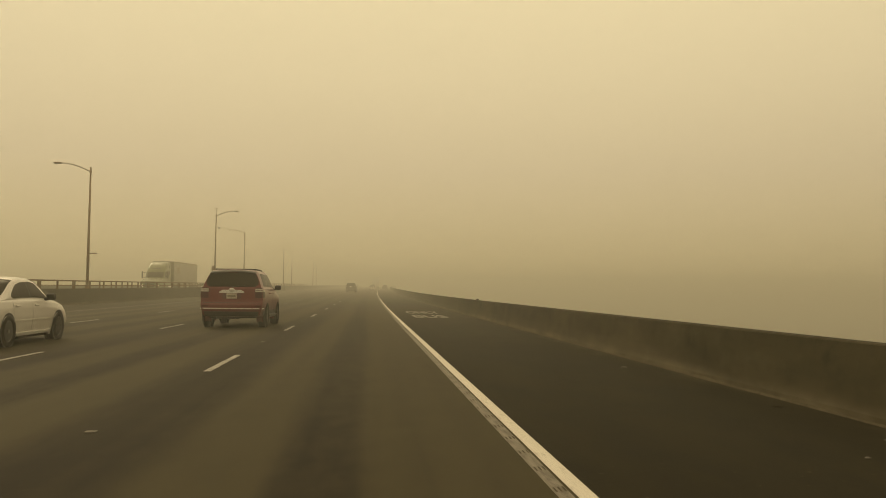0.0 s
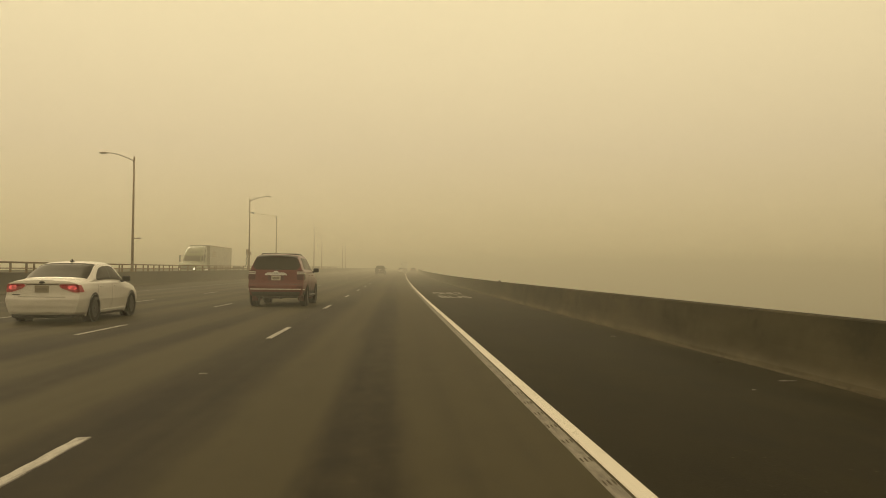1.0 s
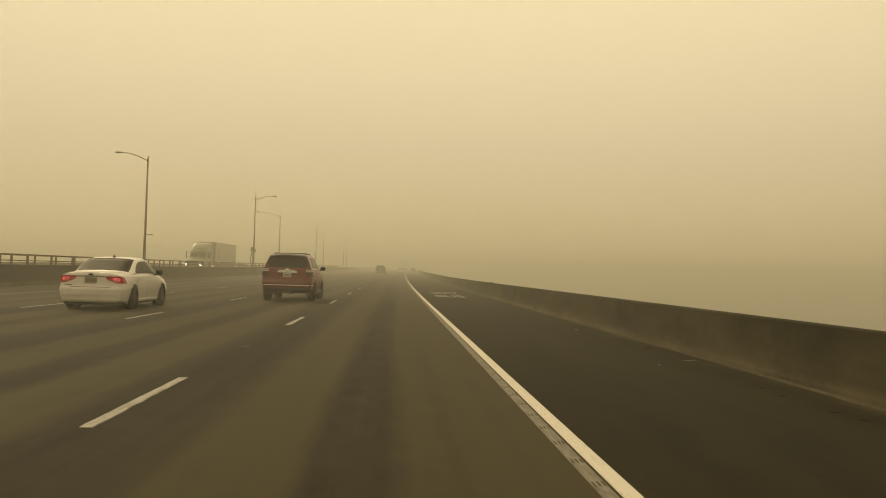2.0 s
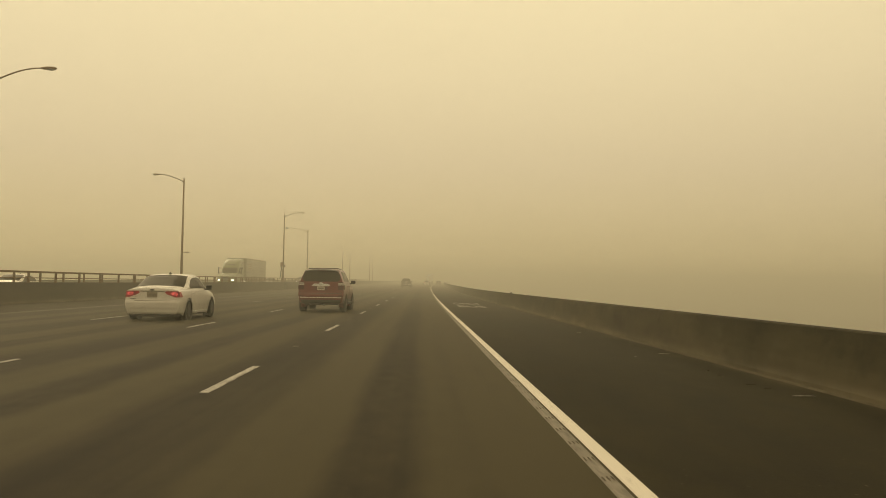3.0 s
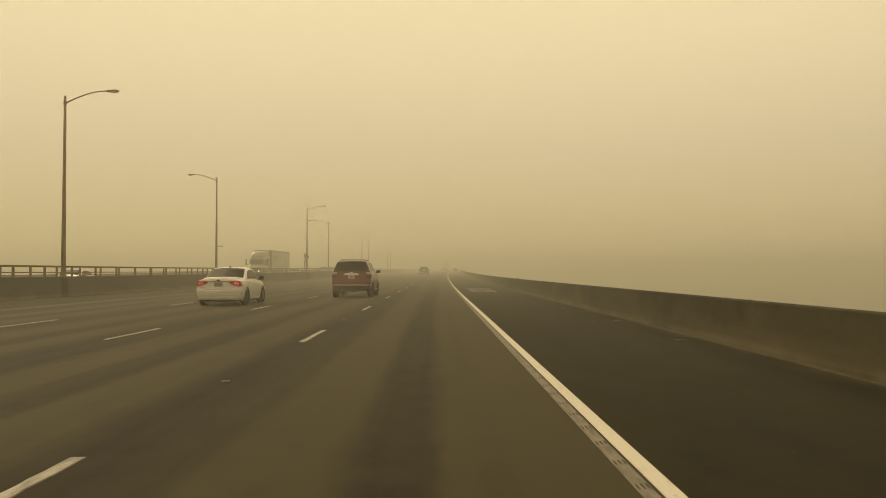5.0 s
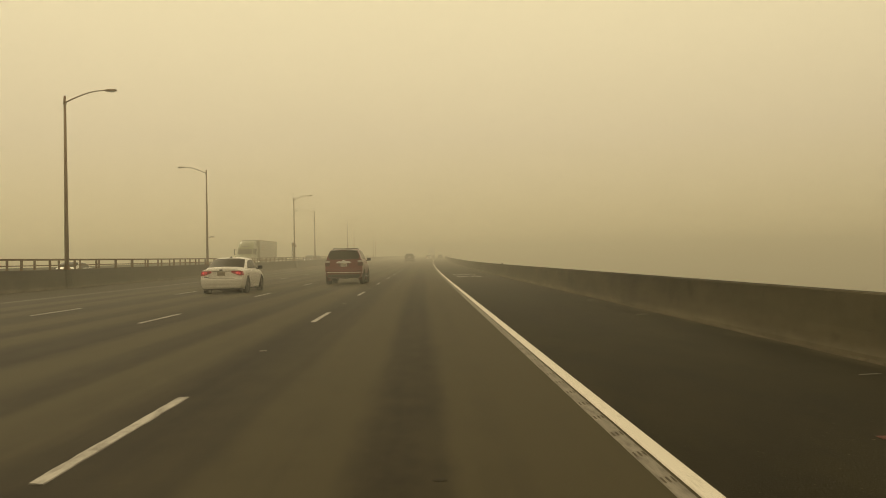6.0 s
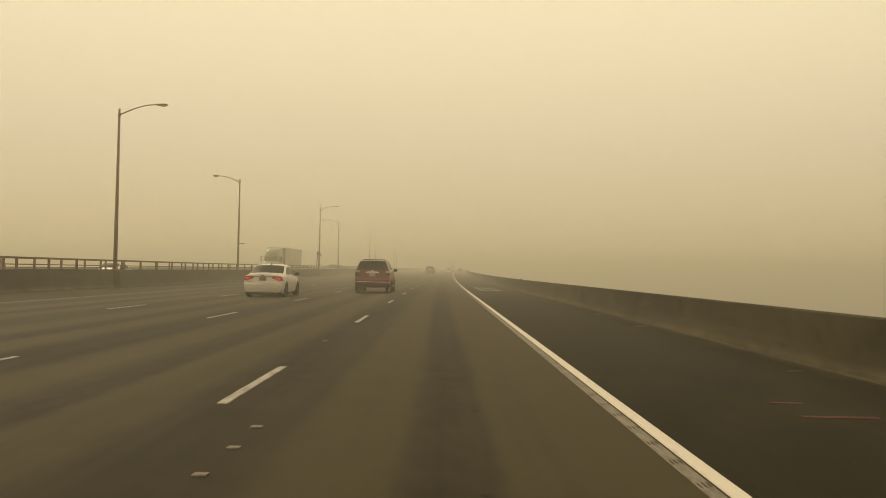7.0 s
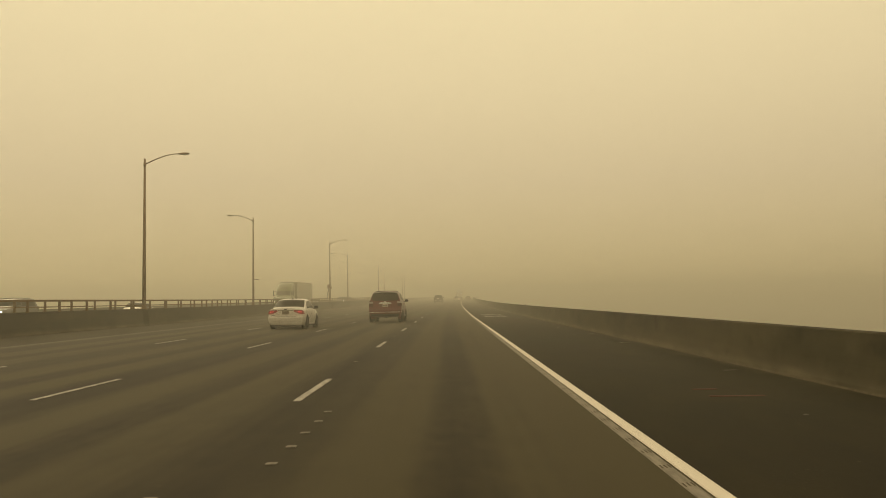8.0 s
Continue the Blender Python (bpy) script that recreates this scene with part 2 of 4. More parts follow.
M_GROOVE = speckled("tyre_black", (0.05, 0.043, 0.03), (0.14, 0.12, 0.085), 9, 0.9)
M_DRIFT = speckled("ash_dust", (0.060, 0.050, 0.031), (0.125, 0.105, 0.067), 12, 0.95, 0, 0.5)
M_WATER = speckled("river_water", (0.12, 0.107, 0.08), (0.15, 0.133, 0.10), 0.05, 0.18)
M_STEEL = speckled("weathered_steel", (0.160, 0.082, 0.016), (0.235, 0.132, 0.032), 6, 0.7)
M_RAIL = speckled("weathered_rail", (0.098, 0.048, 0.008), (0.160, 0.084, 0.016), 5, 0.8)
M_RUST = speckled("orange_rust", (0.30, 0.085, 0.025), (0.20, 0.07, 0.025), 12, 0.8)
M_LENS = material("frosted_lens", (0.5, 0.48, 0.42), 0.2)
M_RED = car_paint("red_car_paint", (0.150, 0.0034, 0.0045), (0.052, 0.015, 0.011), 0.1)
M_WHITE = car_paint("white_car_paint", (0.86, 0.84, 0.77), (0.42, 0.37, 0.29))
M_DARK = car_paint("dark_car_paint", (0.035, 0.034, 0.035), (0.1, 0.085, 0.065), 0.2)
M_SILVER = car_paint("silver_car_paint", (0.4, 0.39, 0.36), (0.2, 0.18, 0.14), 0.3)
M_PALEGREEN = car_paint("pale_green_truck_paint", (0.165, 0.20, 0.075), (0.18, 0.165, 0.10))
M_TRAILER = car_paint("white_trailer_skin", (0.30, 0.285, 0.215), (0.20, 0.18, 0.125))
M_GLASS = material("tinted_glass", (0.010, 0.010, 0.009), 0.08)
M_GLASS.node_tree.nodes["Principled BSDF"].inputs["Specular IOR Level"].default_value = 0.02
M_GLASS_SIDE = material("grey_side_glass", (0.060, 0.054, 0.038), 0.12)
M_GLASS_SIDE.node_tree.nodes["Principled BSDF"].inputs["Specular IOR Level"].default_value = 0.05
M_GLASS_CLEAR = material("smoked_glass", (0.040, 0.037, 0.027), 0.1)
M_GLASS_CLEAR.node_tree.nodes["Principled BSDF"].inputs["Specular IOR Level"].default_value = 0.015
# darker copy of the red paint: the plate recess's shade is in its colour
M_SHADE_RED = car_paint("shaded_dusty_red", (0.09, 0.006, 0.008), (0.05, 0.018, 0.016))
M_SEAM = material("shaded_seam", (0.27, 0.24, 0.18), 0.8)
M_RUBBER = speckled("tyre_rubber", (0.007, 0.0065, 0.006), (0.015, 0.0132, 0.0105), 14, 0.85)
M_PLASTIC = speckled("black_plastic", (0.018, 0.017, 0.016), (0.035, 0.032, 0.028), 10, 0.6)
M_CHROME = material("chrome", (0.75, 0.74, 0.72), 0.3, 0.85)
M_TRIM = material("bright_trim", (0.92, 0.90, 0.84), 0.3, 0.1)
M_ALLOY = speckled("alloy_wheel", (0.16, 0.15, 0.135), (0.08, 0.072, 0.06), 9, 0.45, 0.7)
M_TAIL = material("red_tail_light", (0.07, 0.006, 0.006), 0.25)
M_BRAKE = glowing("lit_brake_light", (0.3, 0.012, 0.012), (1.0, 0.13, 0.11), 0.45, 0.6)
M_TAILLIT = glowing("lit_tail_light", (0.10, 0.006, 0.006), (1.0, 0.055, 0.04), 0.105, 0.5)
M_CLEAR = material("clear_lamp_plastic", (0.6, 0.57, 0.52), 0.15)
M_HEAD = glowing("lit_headlight", (0.9, 0.88, 0.8), (1.0, 0.92, 0.75), 5.0)
M_PLATE = speckled("licence_plate", (0.36, 0.31, 0.22), (0.28, 0.24, 0.17), 20, 0.4)
M_PLATE_PALE = speckled("pale_licence_plate", (0.62, 0.55, 0.48), (0.5, 0.43, 0.36), 20, 0.5)
M_INK = material("plate_ink", (0.24, 0.205, 0.15), 0.5)
M_DEBRIS = speckled("pale_scrap", (0.3, 0.28, 0.24), (0.12, 0.11, 0.09), 15, 0.8)
M_REDMARK = speckled("red_marking_paint", (0.17, 0.06, 0.048), (0.06, 0.028, 0.02), 20, 0.8)
M_DARKSCRAP = speckled("dark_scrap", (0.022, 0.019, 0.013), (0.045, 0.038, 0.026), 15, 0.9)

smoke = bpy.data.materials.new("smoke")
smoke.use_nodes = True
sn = smoke.node_tree.nodes
sn.clear()
s_out = sn.new("ShaderNodeOutputMaterial")
s_vol = sn.new("ShaderNodeVolumeScatter")
s_vol.inputs["Color"].default_value = (*SMOKE_COLOUR, 1)
s_vol.inputs["Anisotropy"].default_value = 0.32
s_vol.inputs["Density"].default_value = SMOKE_DENSITY
s_abs = sn.new("ShaderNodeVolumeAbsorption")
s_abs.inputs["Color"].default_value = (*SMOKE_COLOUR, 1)
s_abs.inputs["Density"].default_value = SMOKE_DENSITY
s_add = sn.new("ShaderNodeAddShader")
smoke.node_tree.links.new(s_vol.outputs[0], s_add.inputs[0])
smoke.node_tree.links.new(s_abs.outputs[0], s_add.inputs[1])
smoke.node_tree.links.new(s_add.outputs[0], s_out.inputs["Volume"])
bm = bmesh.new()
box(bm, -700, 700, -300, 1200, -25, 11)
haze = part("haze", bm, smoke)
haze.display_type = "WIRE"
tagged(haze, "thin tan wildfire smoke hanging over the bridge", "smoke", kind="structure")

# ---- the bridge ----
YS = [-60 + 4 * i for i in range(165)]
NEAR, FAR_END = -60.0, 470.0

bm = bmesh.new()
bmesh.ops.create_grid(bm, x_segments=8, y_segments=8, size=2500, matrix=Matrix.Translation((0, 400, -25.5)))
water = tagged(part("water", bm, M_WATER), "wide grey-brown river lost in smoke", "river", kind="structure")
road = piece("road", strip("road", [(-15.6, 0.0), (-7.3, 0.0), (0.1, 0.0)], YS, M_ROAD))
tagged(road, "four lanes of worn grey asphalt with oil streaks", "road", kind="structure")
pavement = piece("pavement", strip("pavement", [(0.1, 0.0), (2.0, -0.004), (3.9, 0.0), (3.9, -0.6)], YS, M_SHOULDER))
tagged(pavement, "dark asphalt bus shoulder dusted along the parapet", "road shoulder", kind="structure")
pavement_left = piece("pavement_left", strip("pavement_left", [(-20.3, -0.6), (-20.3, 0.0), (-15.6, 0.0)], YS, M_MEDIAN))
tagged(pavement_left, "dark unused asphalt shoulder under the median parapet", "road shoulder", kind="structure")
road_far = piece("road_far", strip("road_far", [(-42.5, -0.6), (-42.5, 0.0), (-22.0, 0.0), (-22.0, -0.6)], YS, M_ROAD))
tagged(road_far, "opposite carriageway of worn grey asphalt", "road", kind="structure")


def parapet(name, x, side, top, mat, label):
    """A parapet in cast lengths: side is +1 where its road lies towards -x."""
    core = [(x + side * 0.36, -0.5), (x + side * 0.33, top - 0.02), (x + side * 0.13, top - 0.02), (x + side * 0.08, 0.3), (x + side * 0.03, -0.02)]
    prof = [(x + side * 0.38, -0.5), (x + side * 0.345, top - 0.015), (x + side * 0.33, top), (x + side * 0.135, top), (x + side * 0.12, top - 0.015),
            (x + side * 0.06, 0.33), (x + side * 0.0, 0.075), (x + side * 0.0, -0.002)]
    if side < 0:
        core, prof = core[::-1], prof[::-1]
    base = piece(name, strip(name, core[::-1], YS, mat))
    tagged(base, label, "barrier", kind="structure")
    y = NEAR
    while y < FAR_END - 13:
        ys = [y + 0.004] + [y + 12.19 * k / 4 for k in (1, 2, 3)] + [y + 12.19 - 0.004]
        piece("panel", strip("panel", prof[::-1], ys, mat), base)
        y += 12.19
    return base


parapet("barrier_right", 3.55, 1, 0.763, M_CONCRETE, "low sooty concrete parapet with dusty streaks")
parapet("barrier_left", -19.75, -1, 0.98, M_CONCRETE_FAR, "grey concrete median parapet under a steel rail")
parapet("barrier_median_far", -22.35, 1, 0.98, M_CONCRETE_FAR, "concrete parapet of the opposite carriageway")
parapet("barrier_outer", -42.2, -1, 0.9, M_CONCRETE_FAR, "outer concrete parapet of the opposite carriageway")


# ---- rails on the median parapets ----
def rail(name, x, label):
    top = tagged(new(name, None), label, "railing")
    for part_name, z0, z1, w in (("top_rail", 1.475, 1.545, 0.05), ("mid_rail", 1.19, 1.235, 0.035)):
        prof = [(x - w, z0), (x - w, z1 - 0.012), (x - w + 0.012, z1), (x + w - 0.012, z1), (x + w, z1 - 0.012), (x + w, z0), (x - w, z0)]
        piece(part_name, strip(part_name, prof, YS[:80], M_RAIL), top)
    bm = bmesh.new()
    box(bm, -0.05, 0.05, -0.045, 0.045, 0.0, 0.52, 0.01)
    box(bm, -0.09, 0.09, -0.08, 0.08, 0.0, 0.025)
    post = bpy.data.meshes.new("rail_post")
    bm.to_mesh(post)
    bm.free()
    post.materials.append(M_RAIL)
    y = -20.0
    while y < 240:
        p = at(x, y, 0.965)
        piece("rail_post", post, top, m=Matrix.Translation(p))
        y += 3.0
    return top


rail("steel_railing", -20.0, "dark weathered two-bar steel railing on the median parapet")
rail("steel_railing", -22.12, "dark two-bar steel railing on the opposite parapet")

# ---- lane markings ----
edge = piece("edge_line", strip("edge_line", [(-0.03, 0.0), (-0.026, 0.007), (0.084, 0.007), (0.088, 0.0)], YS, M_LINE))
tagged(edge, "solid white edge line, slightly worn", "road marking", kind="structure")
rib = piece("edge_rib", strip("edge_rib", [(-0.152, 0.0), (-0.148, 0.006), (-0.058, 0.006), (-0.054, 0.0)], YS, M_RIB))
tagged(rib, "greyed ribbed paint strip beside the edge line", "road marking", kind="structure")
left_line = piece("edge_line_left", strip("edge_line_left", [(-15.51, 0.0), (-15.5, 0.006), (-15.38, 0.006), (-15.37, 0.0)], YS, M_YELLOW))
tagged(left_line, "faded yellow edge line along the median shoulder", "road marking", kind="structure")
bm = bmesh.new()
for i in range(3):
    dx = -0.035 + 0.032 * i
    box(bm, dx - 0.0055, dx + 0.0055, -0.055 + 0.012 * i, 0.055 + 0.012 * i, 0.0, 0.006)
groove = bpy.data.meshes.new("rib_mark")
bm.to_mesh(groove)
bm.free()
groove.materials.append(M_GROOVE)
for i in range(200):
    y = -20.3 + 0.6096 * i
    piece("rib_mark", groove, rib, m=Matrix.Translation(at(-0.101, y, 0.003)))


def dash_mesh(rng):
    """One stripe of paint with ragged ends and edges."""
    n, left, right = 16, [], []
    for i in range(n + 1):
        y = 3.0 * i / n
        left.append((-0.047 + rng.uniform(-0.006, 0.006), y + (rng.uniform(-0.03, 0.03) if i in (0, n) else 0)))
        right.append((0.047 + rng.uniform(-0.006, 0.006), y + (rng.uniform(-0.03, 0.03) if i in (0, n) else 0)))
    verts = [(x, y, 0.007) for x, y in left + right] + [(x * 1.1, y, -0.001) for x, y in left + right]
    k, m = n + 1, 2 * (n + 1)
    faces = []
    for i in range(n):
        faces += [(i, k + i, k + i + 1, i + 1), (i, i + 1, m + i + 1, m + i), (k + i + 1, k + i, m + k + i, m + k + i + 1)]
    faces += [(0, m, m + k, k), (n, k + n, m + k + n, m + n)]
    return mesh_of("lane_dash", verts, faces, M_DASH)


rng = random.Random(4)
dash_meshes = [dash_mesh(rng) for _ in range(5)]
for x, y0 in ((-3.66, 11.64), (-7.33, 12.24), (-11.1, 15.7)):
    for k in range(-4, 13):
        y = y0 + 12.19 * k
        ob = piece("lane_dash", dash_meshes[(k + int(-x)) % 5])
        ob.matrix_basis = Matrix.Translation(at(x, y, 0.0)) @ pose(0, 0, 0, 0, 0, -math.degrees(math.atan(bend(y + 1)[0] - bend(y)[0]))) @ Matrix.Diagonal((1.0 if x > -4 else 0.72, 1, 1, 1))
        tagged(ob, "worn white dashed lane stripe painted on asphalt", "lane marking", "dashed lane stripes")

# raised markers on and beside the first lane line
bm = bmesh.new()
box(bm, -0.045, 0.045, -0.045, 0.045, -0.002, 0.009, 0.004)
marker = bpy.data.meshes.new("road_marker")
bm.to_mesh(marker)
bm.free()
marker.materials.append(M_DEBRIS)
spots = [(-3.66, 11.64 + 12.19 * k - 5.3) for k in range(-2, 4)] + [(-3.1 + 0.01 * (i % 2), -16.9 + 0.77 * i) for i in range(5)]
for x, y in spots:
    ob = piece("road_marker", marker, m=Matrix.Translation(at(x, y, 0.0)))
    tagged(ob, "small pale raised road marker stuck to asphalt", "road marker", "raised road markers")


def lettering(text, x0, x1, y0, y1):
    cu = bpy.data.curves.new("lettering", "FONT")
    cu.body, cu.extrude, cu.align_x, cu.offset = text, 0.004, "LEFT", 0.012
    tmp = bpy.data.objects.new("lettering", cu)
    scene.collection.objects.link(tmp)
    bpy.context.view_layer.update()
    me = bpy.data.meshes.new_from_object(tmp)
    bpy.data.objects.remove(tmp)
    bpy.data.curves.remove(cu)
    xs = [v.co.x for v in me.vertices]
    ys = [v.co.y for v in me.vertices]
    for v in me.vertices:
        v.co.x = (v.co.x - min(xs)) / (max(xs) - min(xs)) * (x1 - x0)
        v.co.y = (v.co.y - min(ys)) / (max(ys) - min(ys)) * (y1 - y0)
    me.materials.clear()
    me.materials.append(M_WORD)
    ob = new("road_lettering", me)
    ob.matrix_basis = Matrix.Translation(at(x0, y0, 0.004))
    tagged(ob, "white painted word %s on the bus shoulder" % text, "road marking", "bus shoulder words")
    return ob


lettering("BUS", 0.85, 2.35, 35.6, 39.3)
lettering("ONLY", 0.8, 2.5, 41.6, 45.8)


# ---- dust and scraps along the parapet ----
def drift():
    verts, faces = [], []
    n = 420
    for i in range(n):
        y = -22 + i * 0.35
        w = 0.02 + 0.02 * noise.noise(Vector((y * 0.35, 0, 0))) + 0.035 * noise.noise(Vector((y * 1.9, 3, 0)))
        h = 0.02 + 0.022 * noise.noise(Vector((y * 0.8, 7, 0)))
        w = max(w, 0.02)
        verts += [at(3.555, y, max(h, 0.004) + 0.012), at(3.555 - w * 0.5, y, max(h, 0.004) * 0.7), at(3.555 - w, y, -0.003)]
    for i in range(n - 1):
        k = 3 * i
        faces += [(k, k + 1, k + 4, k + 3), (k + 1, k + 2, k + 5, k + 4)]
    ob = piece("dust_drift", mesh_of("dust_drift", verts, faces, M_DRIFT, True))
    tagged(ob, "pale ash and grit drifted along the parapet foot", "dust", kind="stuff")


drift()


def scrap(x, y, w, l, h, mat, seed, label, z=0.0, turn=0.0):
    r = random.Random(seed)
    bm = bmesh.new()
    bmesh.ops.create_icosphere(bm, subdivisions=2, radius=0.5)
    for v in bm.verts:
        k = 1 + 0.25 * (r.random() - 0.5)
        v.co = Vector((v.co.x * w * k, v.co.y * l * k, max(v.co.z, -0.2) * h * k + 0.2 * h))
    ob = part("debris", bm, mat)
    ob.matrix_basis = Matrix.Translation(at(x, y, z)) @ pose(0, 0, 0, 0, 0, turn)
    tagged(ob, label, "debris", "scraps on the shoulder")


SCRAPS = [(3.2, 7.8, 0.12, 0.06, 0.02, 0), (3.22, 5.75, 0.24, 0.05, 0.02, 1), (3.0, 2.7, 0.06, 0.05, 0.02, 0), (2.94, 2.05, 0.09, 0.07, 0.02, 0), (2.96, 1.0, 0.15, 0.05, 0.015, 0),
          (3.0, 0.55, 0.1, 0.05, 0.015, 0), (3.12, -0.15, 0.3, 0.05, 0.02, 1), (2.5, 5.0, 0.05, 0.04, 0.02, 1), (3.05, -9.2, 0.26, 0.04, 0.012, 1), (2.05, -14.6, 0.06, 0.04, 0.01, 1),
          (2.9, 12.4, 0.1, 0.06, 0.03, 1), (-1.36, -12.85, 0.09, 0.08, 0.008, 0), (-1.4, -15.7, 0.09, 0.08, 0.008, 0)]
for i, (x, y, w, l, h, pale) in enumerate(SCRAPS):
    scrap(x, y, w, l, h, M_DEBRIS if pale else M_DARKSCRAP, i, "pale scrap of litter lying on the asphalt" if pale else "dark scrap of tyre rubber on the asphalt", turn=(37 * i) % 23 - 11)
for x0, x1, y in ((1.57, 2.26, -12.85), (1.59, 1.92, -12.04)):
    bm = bmesh.new()
    box(bm, 0, x1 - x0, -0.05, 0.05, -0.002, 0.003, 0.001)
    ob = part("paint_mark", bm, M_REDMARK)
    ob.matrix_basis = Matrix.Translation(at(x0, y, 0.0))
    tagged(ob, "faint red survey mark sprayed on dark asphalt", "road marking", "survey marks on the shoulder")
scrap(3.76, -1.8, 0.06, 0.08, 0.03, M_DRIFT, 77, "small grey stone lying on the parapet top", z=0.759)
scrap(3.78, 37.3, 0.12, 0.14, 0.1, M_DARKSCRAP, 78, "dark lump of rubbish lying on the parapet top", z=0.757)


# ---- street lamps ----
def street_lamp(x, y, way, label, rusty=False, bracket=False):
    """A tapered pole on a parapet with one curved arm; way is +1 for an arm over our road."""
    top = tagged(new("street_lamp", None), label, "street lamp", "lamps along the median")
    top.matrix_basis = Matrix.Translation(at(x, y, 0.97))
    bm = bmesh.new()
    tube(bm, (0, 0, 0.02), (0, 0, 9.05), 0.115, 0.06, 16)
    part("pole", bm, M_STEEL, top, smooth=True)
    bm = bmesh.new()
    x0, x1 = sorted((-0.16, way * 0.44))
    box(bm, x0, x1, -0.5, 0.5, -0.975, -0.012, 0.03)
    for v in bm.verts:
        if v.co.z < -0.6:
            v.co.x += way * (0.10 if v.co.x * way > 0 else 0)
            v.co.y *= 1.12
    part("pedestal", bm, M_CONCRETE_FAR, top, "concrete pedestal built into the parapet")
    bm = bmesh.new()
    box(bm, -0.17, 0.17, -0.17, 0.17, -0.02, 0.03, 0.008)
    for a, b in ((1, 1), (1, -1), (-1, 1), (-1, -1)):
        tube(bm, (0.13 * a, 0.13 * b, 0.03), (0.13 * a, 0.13 * b, 0.08), 0.02, n=6)
    box(bm, -0.12, 0.12, -0.12, 0.12, 0.03, 0.22, 0.03)
    part("base_plate", bm, M_STEEL, top)
    bm = bmesh.new()
    bmesh.ops.create_uvsphere(bm, u_segments=10, v_segments=6, radius=0.065, matrix=Matrix.Translation((0, 0, 9.06)))
    part("cap", bm, M_RUST if rusty else M_STEEL, top, "rust-orange pole cap" if rusty else "", smooth=True)
    bm = bmesh.new()
    prev = None
    for i in range(11):
        s = i / 10
        p = Vector((way * 2.05 * s, 0, 8.75 + 0.62 * math.sin(s * math.pi / 2)))
        if prev is not None:
            tube(bm, prev, p, 0.042 - 0.012 * s, 0.041 - 0.012 * s, 8, False)
        prev = p
    tube(bm, (0, 0, 8.66), (0, 0, 8.86), 0.085, 0.085, 12)
    part("arm", bm, M_STEEL, top, smooth=True)
    bm = bmesh.new()
    bmesh.ops.create_uvsphere(bm, u_segments=14, v_segments=8, radius=0.5)
    for v in bm.verts:
        u = v.co.x * way + 0.5
        v.co = Vector((way * (2.0 + 0.72 * u), v.co.y * (0.2 + 0.14 * u), 9.38 + v.co.z * (0.1 + 0.06 * u) - (0.02 if v.co.z < 0 else 0)))
    head = part("lamp_head", bm, M_STEEL, top, smooth=True)
    bm = bmesh.new()
    bmesh.ops.create_uvsphere(bm, u_segments=12, v_segments=6, radius=0.5, matrix=Matrix.Translation((way * 2.46, 0, 9.32)) @ Matrix.Diagonal((0.38, 0.24, 0.1, 1)))
    part("lens", bm, M_LENS, head, smooth=True)
    if bracket:
        bm = bmesh.new()
        tube(bm, (0.05, 0, 2.62), (0.5, 0, 2.62), 0.03, n=8)
        box(bm, 0.3, 0.62, -0.05, 0.05, 2.58, 2.68, 0.015)
        part("side_bracket", bm, M_STEEL, top, "short side bracket low on the pole")
    return top


for k in range(4):
    lamp = street_lamp(-20.0, 27 + 77 * k, 1, "tall weathered brown steel street lamp on the near median parapet", rusty=k == 0)
    if k == 1:
        tagged(lamp, "weathered steel street lamp carrying a camera and sensors")
        bm = bmesh.new()
        tube(bm, (0, 0, 9.05), (0, 0, 9.75), 0.02, 0.015, 8)
        tube(bm, (-0.14, 0, 9.68), (0.14, 0, 9.68), 0.012, n=6)
        for dx in (-0.14, 0.14):
            bmesh.ops.create_uvsphere(bm, u_segments=8, v_segments=6, radius=0.06, matrix=Matrix.Translation((dx, 0, 9.7)))
        part("wind_sensor", bm, M_STEEL, lamp)
        bm = bmesh.new()
        tube(bm, (0, 0, 7.35), (0.35, 0, 7.35), 0.02, n=8)
        box(bm, 0.28, 0.52, -0.08, 0.08, 7.2, 7.36, 0.03)
        part("camera_unit", bm, M_PLASTIC, lamp)
        bm = bmesh.new()
        tube(bm, (0, 0, 4.7), (-0.3, 0, 4.7), 0.02, n=8)
        tube(bm, (-0.3, 0, 4.66), (-0.34, 0, 4.95), 0.03, n=8)
        part("side_sensor", bm, M_STEEL, lamp)
        bm = bmesh.new()
        box(bm, -0.38, -0.08, -0.14, 0.14, 2.1, 2.65, 0.02)
        tube(bm, (-0.2, 0, 2.1), (-0.13, 0, 0.1), 0.04, n=8)
        box(bm, 0.09, 0.26, -0.1, 0.1, 2.0, 2.35, 0.02)
        part("control_box", bm, M_STEEL, lamp)
        bm = bmesh.new()
        loop = [(-0.3, -0.1, 2.12), (-0.22, -0.16, 1.7), (-0.36, -0.16, 1.3), (-0.3, -0.16, 0.9), (-0.42, -0.16, 0.4)]
        for p, q in zip(loop, loop[1:]):
            tube(bm, p, q, 0.045, 0.05, 8)
        part("cable_bundle", bm, M_PLASTIC, lamp, "loose black cable bundle hanging from the box")
for k in range(-1, 4):
    street_lamp(-22.1, 64 + 77 * k, -1, "tall weathered brown steel street lamp on the opposite median parapet", bracket=k == 0)


